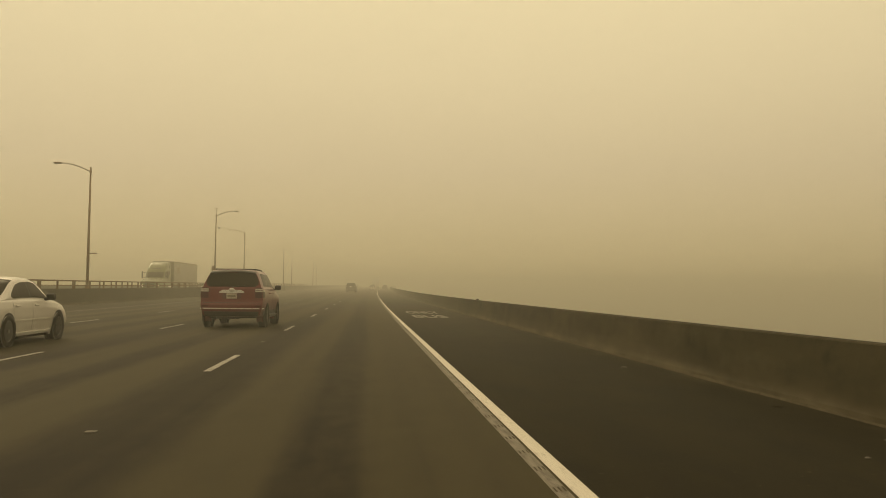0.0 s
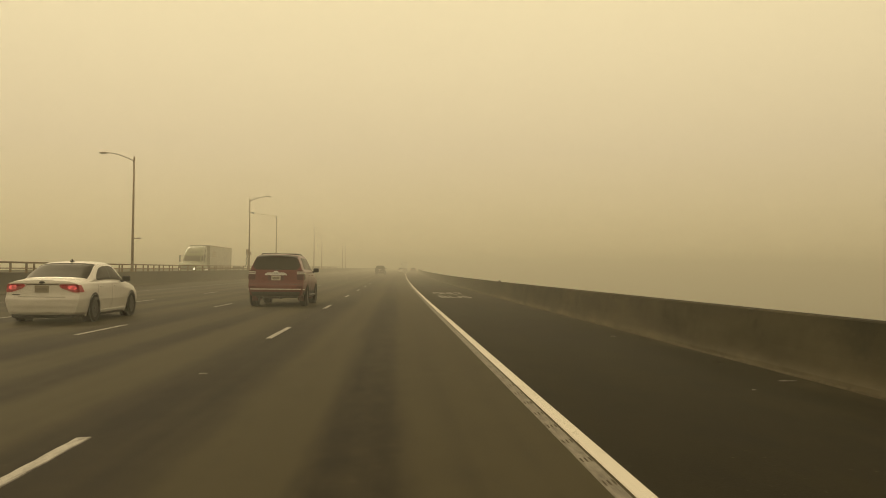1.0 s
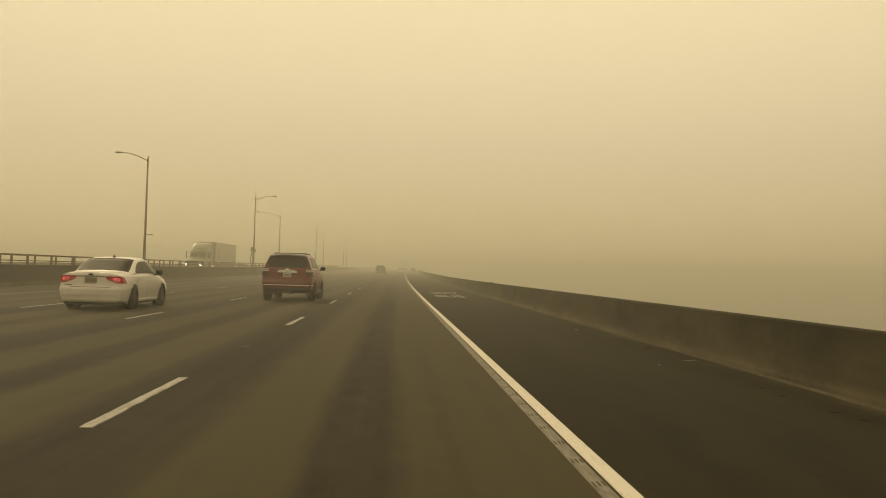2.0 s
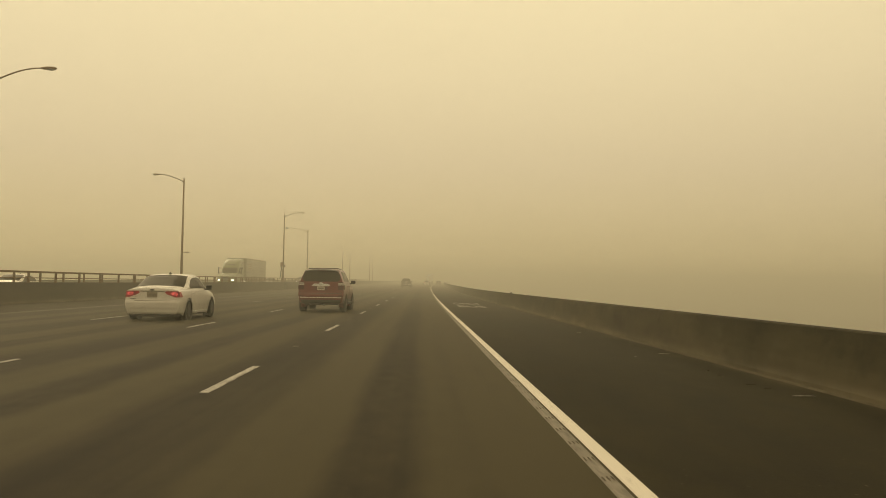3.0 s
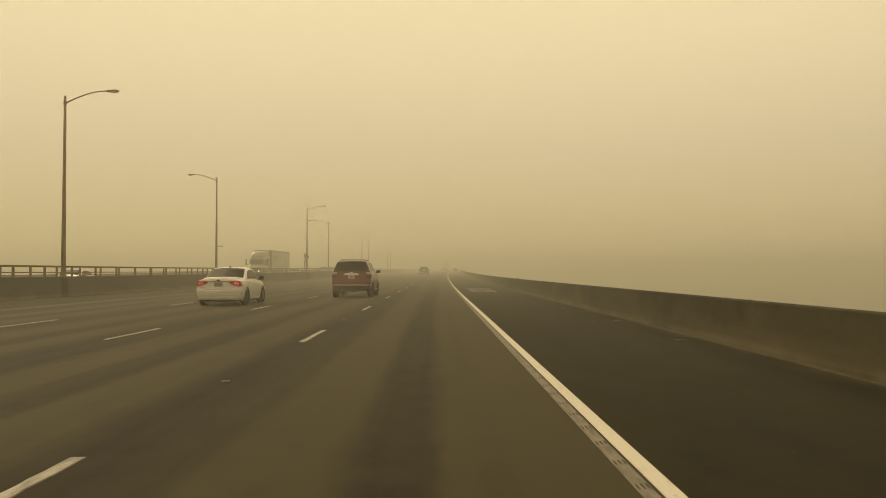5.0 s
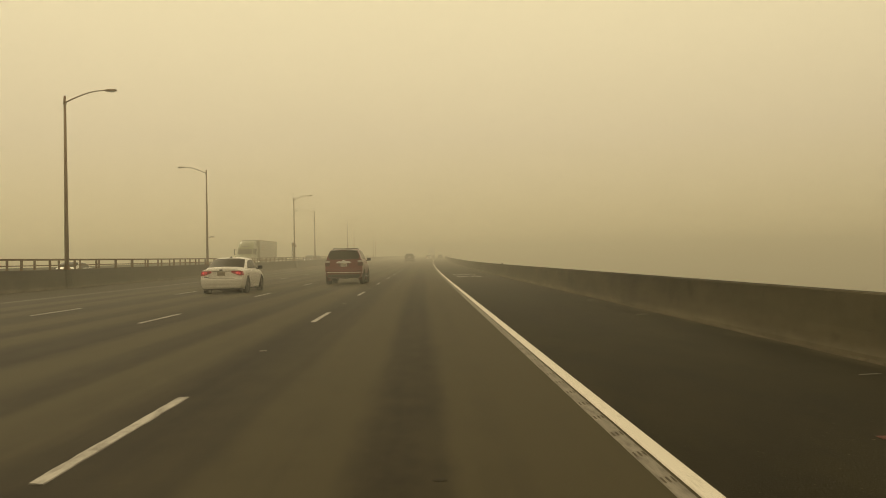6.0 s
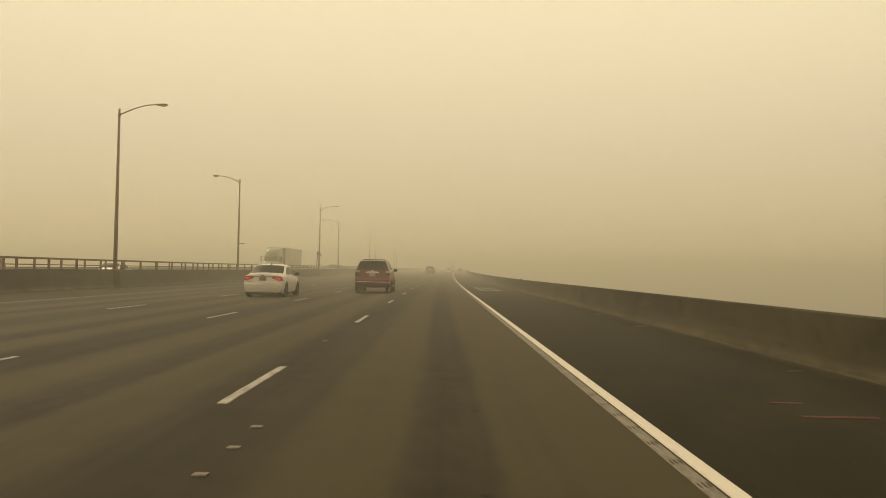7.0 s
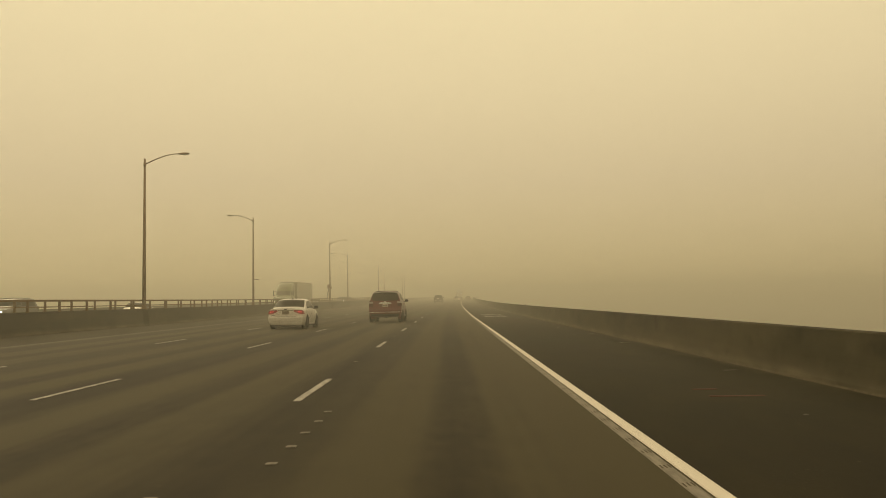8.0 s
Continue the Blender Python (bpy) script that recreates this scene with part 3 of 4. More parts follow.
# ---- vehicles ----
class Hull:
    """A car body as rounded plan outlines stacked in height: rows of z, half width, rear y, front y."""

    def __init__(self, rows, n=8.0):
        self.rows, self.n = rows, n

    def level(self, z):
        zs = [r[0] for r in self.rows]
        return [float(np.interp(z, zs, [r[i] for r in self.rows])) for i in (1, 2, 3)]

    def rear(self, x, z):
        w, r, f = self.level(z)
        return (r + f) / 2 - (f - r) / 2 * max(1 - min(abs(x / w), 1) ** self.n, 0) ** (1 / self.n)

    def front(self, x, z):
        w, r, f = self.level(z)
        return (r + f) / 2 + (f - r) / 2 * max(1 - min(abs(x / w), 1) ** self.n, 0) ** (1 / self.n)

    def side(self, y, z):
        w, r, f = self.level(z)
        u = min(abs((y - (r + f) / 2) / ((f - r) / 2)), 1)
        return w * max(1 - u ** self.n, 0) ** (1 / self.n)

    def body(self, mat, parent, label=""):
        k, verts, faces = 128, [], []
        for z, w, r, f in self.rows:
            for i in range(k):
                a = 2 * math.pi * i / k
                c, s = math.cos(a), math.sin(a)
                verts.append((w * math.copysign(abs(c) ** (2 / self.n), c), (r + f) / 2 + (f - r) / 2 * math.copysign(abs(s) ** (2 / self.n), s), z))
        for j in range(len(self.rows) - 1):
            for i in range(k):
                faces.append((j * k + i, j * k + (i + 1) % k, (j + 1) * k + (i + 1) % k, (j + 1) * k + i))
        faces.append(tuple(reversed(range(k))))
        faces.append(tuple(range((len(self.rows) - 1) * k, len(self.rows) * k)))
        me = mesh_of("body", verts, faces, mat, True)
        me.set_sharp_from_angle(angle=radians(32))
        return piece("body", me, parent, label)

    def patch(self, name, face, lo, hi, z0, z1, mat, parent, out=0.008, label="", nu=16, nz=6):
        """A thin plate that lies on the hull. face: rear, front, or +1 / -1 for a side; lo and hi at z0 and z1."""
        grid = []
        for j in range(nz + 1):
            v = j / nz
            z = z0 + (z1 - z0) * v
            a, b = lo[0] + (lo[1] - lo[0]) * v, hi[0] + (hi[1] - hi[0]) * v
            row = []
            for i in range(nu + 1):
                u = a + (b - a) * i / nu
                if face == "rear":
                    row.append((Vector((u, self.rear(u, z), z)), Vector((0, -1, 0))))
                elif face == "front":
                    row.append((Vector((u, self.front(u, z), z)), Vector((0, 1, 0))))
                else:
                    row.append((Vector((face * self.side(u, z), u, z)), Vector((face, 0, 0.15))))
            grid.append(row)
        flat = [p for row in grid for p in row]
        m = len(flat)
        verts = [p + d * out for p, d in flat] + [p - d * 0.02 for p, d in flat]
        faces, w = [], nu + 1
        for j in range(nz):
            for i in range(nu):
                q = j * w + i
                faces += [(q, q + 1, q + w + 1, q + w), (m + q, m + q + w, m + q + w + 1, m + q + 1)]
        for i in range(nu):
            q = nz * w + i
            faces += [(i, m + i, m + i + 1, i + 1), (q, q + 1, m + q + 1, m + q)]
        for j in range(nz):
            q, s = j * w, j * w + nu
            faces += [(q, q + w, m + q + w, m + q), (s, m + s, m + s + w, s + w)]
        me = mesh_of(name, verts, faces, mat, True)
        bm = bmesh.new()
        bm.from_mesh(me)
        bmesh.ops.recalc_face_normals(bm, faces=bm.faces)
        bm.to_mesh(me)
        bm.free()
        me.set_sharp_from_angle(angle=radians(40))
        return piece(name, me, parent, label)


def smooth01(u):
    u = min(max(u, 0.0), 1.0)
    return u * u * (3 - 2 * u)


class Loft:
    """A car body swept through cross sections. keys: rows of y, underside z, sill half width, widest half width and its z,
    belt half width and z, roof half width and roof z. tail and nose: rows of (z, how far that height stands in from the end)."""
    NAMES = ("zb", "wl", "wm", "zm", "wb", "zw", "wt", "zt")

    def __init__(self, keys, tail, nose, bow=0.07, crown=0.02, soft=0.07):
        self.tail, self.nose, self.bow, self.crown = tail, nose, bow, crown
        self.end = keys[-1][0]
        ys = np.linspace(0.0, self.end, 240)
        step = max(int(round(soft / (ys[1] - ys[0]) / 4)), 1)
        k = np.exp(-0.5 * (np.arange(-4 * step, 4 * step + 1) / (1.5 * step)) ** 2)
        k /= k.sum()
        self.ys, self.cols = ys, {}
        for i, n in enumerate(self.NAMES):
            v = np.interp(ys, [r[0] for r in keys], [r[i + 1] for r in keys])
            pad = len(k) // 2
            wide = np.concatenate([2 * v[0] - v[pad:0:-1], v, 2 * v[-1] - v[-2:-pad - 2:-1]])
            self.cols[n] = np.convolve(wide, k, "valid")

    def row(self, y):
        return [float(np.interp(y, self.ys, self.cols[n])) for n in self.NAMES]

    def half(self, y):
        """The half section at y, from the middle of the underside round to the middle of the roof."""
        zb, wl, wm, zm, wb, zw, wt, zt = self.row(y)
        e = min(0.085, 0.55 * (zt - zw))
        r0, r1 = (wb - 0.035, zw + 0.018), (wt, zt - e)
        pts = [(0.0, zb), (wl - 0.12, zb), (wl - 0.03, zb + 0.012), (wl, zb + 0.05), (0.45 * wl + 0.55 * wm, 0.5 * zb + 0.5 * zm), (wm, zm),
               (0.75 * wm + 0.25 * wb, 0.45 * zm + 0.55 * zw), (wb, zw - 0.02), (wb - 0.01, zw)]
        for v in (0.0, 0.25, 0.5, 0.75, 1.0):
            pts.append((r0[0] + (r1[0] - r0[0]) * v + 0.02 * v * (1 - v) * 4, r0[1] + (r1[1] - r0[1]) * v))
        pts += [(wt - 0.035, zt - 0.45 * e), (wt - 0.1, zt - 0.14 * e), (wt * 0.55, zt + 0.55 * self.crown), (0.0, zt + self.crown)]
        return pts

    def fine(self, y):
        """The half section with more rows over the flanks."""
        h, out = self.half(y), []
        for i, p in enumerate(h):
            k = 5 if 3 <= i <= 6 else 3 if 9 <= i <= 12 else 1
            q = h[min(i + 1, len(h) - 1)]
            out += [(p[0] + (q[0] - p[0]) * j / k, p[1] + (q[1] - p[1]) * j / k) for j in range(k)]
        return out

    def shift(self, x, y, z, w):
        t = float(np.interp(z, [r[0] for r in self.tail], [r[1] for r in self.tail]))
        n = float(np.interp(z, [r[0] for r in self.nose], [r[1] for r in self.nose]))
        u = min(abs(x) / max(w, 0.1), 1.0) ** 3
        back, fore = y, self.end - y
        return (1 - smooth01(back / 0.8)) * t + (1 - smooth01(back / 0.45)) * self.bow * u - (1 - smooth01(fore / 0.8)) * n - (1 - smooth01(fore / 0.6)) * 0.16 * u

    def point(self, x, y, z):
        return Vector((x, y + self.shift(x, y, z, self.row(y)[2]), z))

    def side(self, y, z):
        h = self.half(y)[2:14]
        return float(np.interp(z, [p[1] for p in h], [p[0] for p in h]))

    def top(self, x, y):
        h = self.half(y)[13:][::-1]
        return float(np.interp(abs(x), [p[0] for p in h], [p[1] for p in h]))

    def body(self, mat, parent, label=""):
        ys = [0.0, 0.02, 0.05, 0.1] + [0.1 + (self.end - 0.2) * i / 62 for i in range(1, 62)] + [self.end - 0.1, self.end - 0.05, self.end - 0.02, self.end]
        verts, faces = [], []
        n = len(self.fine(0.0))
        ring = 2 * n - 2
        for y in ys:
            h = self.fine(y)
            w = self.row(y)[2]
            full = h + [(-x, z) for x, z in h[-2:0:-1]]
            verts += [(x, y + self.shift(x, y, z, w), z) for x, z in full]
        for j in range(len(ys) - 1):
            for i in range(ring):
                a, b = j * ring + i, j * ring + (i + 1) % ring
                faces.append((a, a + ring, b + ring, b))
        cols = 13
        for y, flip in ((0.0, False), (self.end, True)):
            h, w, base = self.fine(y), self.row(y)[2], len(verts)
            for x, z in h[1:-1]:
                for c in range(cols + 1):
                    xx = x * (2 * c / cols - 1)
                    verts.append((xx, y + self.shift(xx, y, z, w), z))
            for r in range(n - 3):
                for c in range(cols):
                    a = base + r * (cols + 1) + c
                    f = (a, a + 1, a + cols + 2, a + cols + 1)
                    faces.append(f[::-1] if flip else f)
        me = mesh_of("body", verts, faces, mat, True)
        bm = bmesh.new()
        bm.from_mesh(me)
        bmesh.ops.remove_doubles(bm, verts=bm.verts, dist=0.001)
        bmesh.ops.recalc_face_normals(bm, faces=bm.faces)
        bm.to_mesh(me)
        bm.free()
        me.polygons.foreach_set("use_smooth", [True] * len(me.polygons))
        me.set_sharp_from_angle(angle=radians(48))
        return piece("body", me, parent, label)

    def plate_of(self, name, rows, mat, parent, out, label):
        """A thin plate over a grid of points on the body."""
        nz, nu = len(rows), len(rows[0])
        norm = []
        for j in range(nz):
            for i in range(nu):
                a = rows[j][min(i + 1, nu - 1)] - rows[j][max(i - 1, 0)]
                b = rows[min(j + 1, nz - 1)][i] - rows[max(j - 1, 0)][i]
                c = a.cross(b)
                norm.append(c.normalized() if c.length > 1e-9 else Vector((0, 0, 1)))
        flat = [p for r in rows for p in r]
        mid = sum(flat, Vector()) / len(flat)
        face_out = mid - Vector((0.0, self.end / 2, 0.75))
        if sum((d.dot(face_out) for d in norm)) < 0:
            norm = [-d for d in norm]
        m = len(flat)
        verts = [p + d * out for p, d in zip(flat, norm)] + [p - d * 0.025 for p, d in zip(flat, norm)]
        faces = []
        for j in range(nz - 1):
            for i in range(nu - 1):
                q = j * nu + i
                faces += [(q, q + 1, q + nu + 1, q + nu), (m + q, m + q + nu, m + q + nu + 1, m + q + 1)]
        for i in range(nu - 1):
            q = (nz - 1) * nu + i
            faces += [(i, m + i, m + i + 1, i + 1), (q, q + 1, m + q + 1, m + q)]
        for j in range(nz - 1):
            q, s = j * nu, j * nu + nu - 1
            faces += [(q, q + nu, m + q + nu, m + q), (s, m + s, m + s + nu, s + nu)]
        me = mesh_of(name, verts, faces, mat, True)
        bm = bmesh.new()
        bm.from_mesh(me)
        bmesh.ops.recalc_face_normals(bm, faces=bm.faces)
        bm.to_mesh(me)
        bm.free()
        me.set_sharp_from_angle(angle=radians(40))
        return piece(name, me, parent, label)

    def patch(self, name, face, lo, hi, z0, z1, mat, parent, out=0.008, label="", nu=14, nz=6):
        """A plate on the tail, the nose or a side (+1, -1). lo and hi: two or more values from z0 up to z1."""
        rows = []
        for j in range(nz + 1):
            v = j / nz
            z = z0 + (z1 - z0) * v
            a = float(np.interp(v, np.linspace(0, 1, len(lo)), lo))
            b = float(np.interp(v, np.linspace(0, 1, len(hi)), hi))
            us = [a + (b - a) * i / nu for i in range(nu + 1)]
            if face == "rear":
                rows.append([self.point(u, 0.0, z) for u in us])
            elif face == "front":
                rows.append([self.point(u, self.end, z) for u in us])
            else:
                rows.append([self.point(face * self.side(u, z), u, z) for u in us])
        return self.plate_of(name, rows, mat, parent, out, label)

    def pane(self, name, s, lo, hi, mat, parent, v0=0.1, v1=0.93, out=0.006, label="dark tinted side window", nu=18, nz=8):
        """A side window between belt and roof edge; lo and hi: its rear and front ends from the belt upward."""
        rows = []
        for j in range(nz + 1):
            v = j / nz
            a = float(np.interp(v, np.linspace(0, 1, len(lo)), lo))
            b = float(np.interp(v, np.linspace(0, 1, len(hi)), hi))
            line = []
            for i in range(nu + 1):
                y = a + (b - a) * i / nu
                g0, g1 = self.half(y)[9], self.half(y)[13]
                w = v0 + (v1 - v0) * v
                z = g0[1] + (g1[1] - g0[1]) * w
                line.append(self.point(s * self.side(y, z), y, z))
            rows.append(line)
        return self.plate_of(name, rows, mat, parent, out, label)

    def lid(self, name, y0, y1, f0, f1, mat, parent, out=0.006, label="", nu=16, nz=12, inset=0.0):
        """A plate on the upper side from y0 to y1; f0 and f1: half widths at both ends as shares of the roof's."""
        rows = []
        for j in range(nz + 1):
            v = j / nz
            y = y0 + (y1 - y0) * v
            w = (self.half(y)[13][0]) * (f0 + (f1 - f0) * v) - inset
            rows.append([self.point(w * (2 * i / nu - 1), y, self.top(w * (2 * i / nu - 1), y)) for i in range(nu + 1)])
        return self.plate_of(name, rows, mat, parent, out, label)


def lathe(profile, k=32):
    """Rings about the x axis from (x, radius) rows."""
    verts, faces, n = [], [], len(profile)
    for i in range(k):
        a = 2 * math.pi * i / k
        verts += [(x, r * math.cos(a), r * math.sin(a)) for x, r in profile]
    for i in range(k):
        for j in range(n - 1):
            a, b = i * n + j, (i + 1) % k * n + j
            faces.append((a, b, b + 1, a + 1))
    return verts, faces


def wheel_meshes(radius, width, spokes, rim_mat):
    h, rr = width / 2, radius * 0.66
    v, f = lathe([(-h * 0.8, rr), (-h, rr + 0.02), (-h * 1.02, radius * 0.86), (-h * 0.85, radius * 0.97), (-h * 0.5, radius), (h * 0.5, radius), (h * 0.85, radius * 0.97),
                  (h * 1.02, radius * 0.86), (h, rr + 0.02), (h * 0.8, rr)])
    tyre = mesh_of("tyre", v, f, M_RUBBER, True)
    bm = bmesh.new()
    v, f = lathe([(-h * 0.6, rr * 0.9), (-h * 0.8, rr * 1.01), (h * 0.8, rr * 1.01), (h * 0.86, rr * 0.95), (h * 0.6, rr * 0.88), (-h * 0.2, rr * 0.86), (-h * 0.2, 0.001)])
    tmp = bpy.data.meshes.new("wheel")
    tmp.from_pydata(v, [], f)
    bm.from_mesh(tmp)
    bpy.data.meshes.remove(tmp)
    for i in range(spokes):
        m = Matrix.Rotation(2 * math.pi * i / spokes, 4, "X")
        bmesh.ops.create_cube(bm, size=1, matrix=m @ Matrix.Translation((h * 0.62, 0, rr * 0.48)) @ Matrix.Diagonal((h * 0.3, rr * 0.24, rr * 0.92, 1)))
    bmesh.ops.create_cone(bm, cap_ends=True, segments=16, radius1=rr * 0.24, radius2=rr * 0.2, depth=h * 0.5, matrix=Matrix.Translation((h * 0.65, 0, 0)) @ Matrix.Rotation(math.pi / 2, 4, "Y"))
    rim = bpy.data.meshes.new("wheel")
    bm.to_mesh(rim)
    bm.free()
    rim.materials.append(rim_mat)
    return tyre, rim


def wheels(parent, meshes, track, ys, radius):
    tyre, rim = meshes
    for y in ys:
        for s in (1, -1):
            w = piece("wheel", rim, parent, m=pose(s * track, y, radius, 0, 0, 0 if s > 0 else 180))
            piece("tyre", tyre, w)


def arch(parent, hull, s, y, radius, mat):
    """A lip round a flat dark disc just off the body side; the disc imitates a shaded wheel opening."""
    bm = bmesh.new()
    k, verts = 20, []
    for i in range(k + 1):
        a = math.pi * (-0.12 + 1.24 * i / k)
        ring = []
        for r, off in ((radius * 1.02, 0.006), (radius * 1.11, 0.009), (radius * 1.16, -0.012)):
            yy, zz = y + r * math.cos(a), radius * 0.86 + r * math.sin(a)
            ring.append(bm.verts.new((s * (hull.side(yy, max(zz, hull.row(yy)[0])) + off), yy, zz)))
        inner = bm.verts.new((s * (hull.side(y, 0.6) - 0.25), y + radius * math.cos(a), radius * 0.86 + radius * math.sin(a)))
        verts.append([inner] + ring)
    for i in range(k):
        for j in range(3):
            bm.faces.new((verts[i][j], verts[i + 1][j], verts[i + 1][j + 1], verts[i][j + 1]))
    bmesh.ops.recalc_face_normals(bm, faces=bm.faces)
    if mat:
        part("arch_trim", bm, mat, parent, smooth=True)
    else:
        bm.free()
    # body is not cut open: dark discs stand for the shade inside
    bm = bmesh.new()
    bmesh.ops.create_circle(bm, cap_ends=True, segments=28, radius=radius * 1.12, matrix=Matrix.Translation((s * (hull.side(y, 0.6) + 0.004), y, radius)) @ Matrix.Rotation(math.pi / 2, 4, "Y"))
    bmesh.ops.create_circle(bm, cap_ends=True, segments=28, radius=radius * 1.12, matrix=Matrix.Translation((s * (hull.side(y, 0.6) - 0.2), y, radius)) @ Matrix.Rotation(math.pi / 2, 4, "Y"))
    part("wheel_well_shade", bm, M_PLASTIC, parent)


def mirror(parent, s, x, y, z, mat):
    bm = bmesh.new()
    box(bm, s * (x + 0.15) - 0.105, s * (x + 0.15) + 0.105, y - 0.06, y + 0.09, z - 0.05, z + 0.10, 0.04)
    for v in bm.verts:
        if v.co.y > y + 0.03:
            v.co.x = s * (x + 0.13) + (v.co.x - s * (x + 0.15)) * 0.72
            v.co.z = z + 0.02 + (v.co.z - z - 0.02) * 0.75
    tube(bm, (s * (x - 0.06), y + 0.04, z - 0.05), (s * (x + 0.08), y + 0.01, z - 0.03), 0.03, n=8)
    m = part("side_mirror", bm, mat, parent, smooth=True)
    bm = bmesh.new()
    box(bm, s * (x + 0.15) - 0.075, s * (x + 0.15) + 0.075, y - 0.066, y - 0.058, z - 0.02, z + 0.07, 0.003)
    part("mirror_glass", bm, M_GLASS, m)


def plate(parent, y, z, mat):
    bm = bmesh.new()
    box(bm, -0.155, 0.155, y - 0.014, y, z - 0.078, z + 0.078, 0.004)
    p = part("licence_plate", bm, mat, parent)
    bm = bmesh.new()
    box(bm, -0.12, 0.12, y - 0.0175, y - 0.015, z - 0.032, z + 0.028)
    part("plate_bar", bm, M_INK, p)


SUV = Loft([(0.0, 0.37, 0.85, 0.925, 0.72, 0.905, 1.20, 0.70, 1.735), (0.3, 0.34, 0.90, 0.955, 0.80, 0.93, 1.21, 0.725, 1.77), (1.0, 0.34, 0.90, 0.955, 0.82, 0.93, 1.21, 0.735, 1.782),
            (2.3, 0.34, 0.90, 0.955, 0.82, 0.925, 1.20, 0.735, 1.762), (2.75, 0.34, 0.90, 0.955, 0.82, 0.92, 1.19, 0.715, 1.69), (3.42, 0.34, 0.90, 0.955, 0.82, 0.91, 1.17, 0.80, 1.25),
            (3.6, 0.34, 0.90, 0.955, 0.82, 0.905, 1.14, 0.82, 1.20), (4.45, 0.36, 0.88, 0.94, 0.78, 0.88, 1.02, 0.78, 1.10), (4.82, 0.42, 0.80, 0.87, 0.68, 0.83, 0.90, 0.70, 0.97)],
           [(0.36, 0.10), (0.42, 0.03), (0.54, 0.0), (0.72, 0.0), (0.77, 0.05), (0.85, 0.07), (1.2, 0.095), (1.3, 0.13), (1.68, 0.27), (1.74, 0.30), (1.8, 0.36)],
           [(0.4, 0.12), (0.6, 0.0), (0.9, 0.02), (1.0, 0.08)])


def suv(x, y, turn, paint, label, lit=False):
    top = tagged(new("suv", None), label, "car")
    top.matrix_basis = Matrix.Translation(at(x, y)) @ pose(0, 0, 0, 0, 0, turn)
    h = SUV
    h.body(paint, top)
    h.patch("rear_window", "rear", (-0.68, -0.765, -0.785, -0.77, -0.75, -0.73, -0.70, -0.62), (0.68, 0.765, 0.785, 0.77, 0.75, 0.73, 0.70, 0.62), 1.26, 1.675, M_GLASS_CLEAR, top, 0.012, "dark tinted rear window")
    bm = bmesh.new()
    rings = []
    for k in range(15):
        u = k / 7 - 1
        drop, back = 0.055 * abs(u) ** 3, 0.05 * u * u
        rings.append([bm.verts.new((0.69 * u, yy, zz - drop)) for yy, zz in ((0.17 + back, 1.675), (0.165 + back, 1.715), (0.20 + back, 1.738), (0.34, 1.768), (0.55, 1.772), (0.55, 1.70))])
    for a, b in zip(rings, rings[1:]):
        for k in range(6):
            bm.faces.new((a[k], a[(k + 1) % 6], b[(k + 1) % 6], b[k]))
    bm.faces.new(rings[0])
    bm.faces.new(rings[-1][::-1])
    bmesh.ops.recalc_face_normals(bm, faces=bm.faces)
    # black colour here stands for the shadow along the tailgate top
    part("spoiler", bm, M_PLASTIC, top, "lip spoiler over the tailgate, blackened for its shadow")
    bm = bmesh.new()
    box(bm, -0.16, 0.16, 0.162, 0.175, 1.69, 1.712, 0.004)
    part("high_brake_light", bm, M_TAIL, top)
    for s in (1, -1):
        h.pane("side_window", s, (0.48, 0.50, 0.56), (1.36, 1.36, 1.36), M_GLASS, top)
        h.pane("side_window", s, (1.44, 1.44, 1.44), (2.28, 2.28, 2.28), M_GLASS, top)
        h.pane("side_window", s, (2.36, 2.36, 2.36), (3.30, 3.0, 2.74), M_GLASS, top)
        lo, hi = sorted((s * 0.70, s * 0.90))
        tail = h.patch("tail_light", "rear", (lo, lo, lo + 0.02 * (s > 0)), (hi, hi, hi - 0.02 * (s < 0)), 0.92, 1.235, M_TAIL, top, 0.03, "red tail light cluster")
        h.patch("clear_lens", "rear", (lo - 0.006, lo - 0.006), (hi + 0.006, hi + 0.006), 1.105, 1.20, M_CLEAR, tail, 0.045, "clear upper lens", nz=3)
        h.patch("lens_bar", "rear", (lo, lo), (hi, hi), 1.145, 1.158, M_TAIL, tail, 0.05, nz=1)
        h.patch("tail_light_wrap", s, (0.0, 0.0), (0.22, 0.26), 0.93, 1.175, M_TAIL, tail, 0.02, "red lens wrapped round the corner")
        h.patch("clear_lens_wrap", s, (0.0, 0.0), (0.24, 0.25), 1.115, 1.165, M_CLEAR, tail, 0.03, "clear lens wrapped round the corner", nz=2)
        h.patch("side_cladding", s, (0.25, 0.25), (4.5, 4.5), 0.40, 0.52, M_PLASTIC, top, 0.012)
        h.patch("running_board", s, (1.45, 1.45), (3.2, 3.2), 0.36, 0.41, M_ALLOY, top, 0.10, nz=2)
        for yy in (1.40, 2.32):
            h.patch("door_seam", s, (yy, yy), (yy + 0.012, yy + 0.012), 0.52, 1.19, M_PLASTIC, top, 0.003, nu=1)
        for yy in (1.56, 2.48):
            bm = bmesh.new()
            xx = h.side(yy, 1.06)
            tube(bm, (s * (xx + 0.03), yy - 0.1, 1.06), (s * (xx + 0.03), yy + 0.1, 1.06), 0.016, n=8)
            for d in (-0.09, 0.09):
                tube(bm, (s * (xx - 0.02), yy + d, 1.06), (s * (xx + 0.03), yy + d, 1.06), 0.014, n=6)
            part("door_handle", bm, paint, top)
        mirror(top, s, 0.90, 2.98, 1.22, M_PLASTIC)
        arch(top, h, s, 0.98, 0.39, paint)
        arch(top, h, s, 3.77, 0.39, paint)
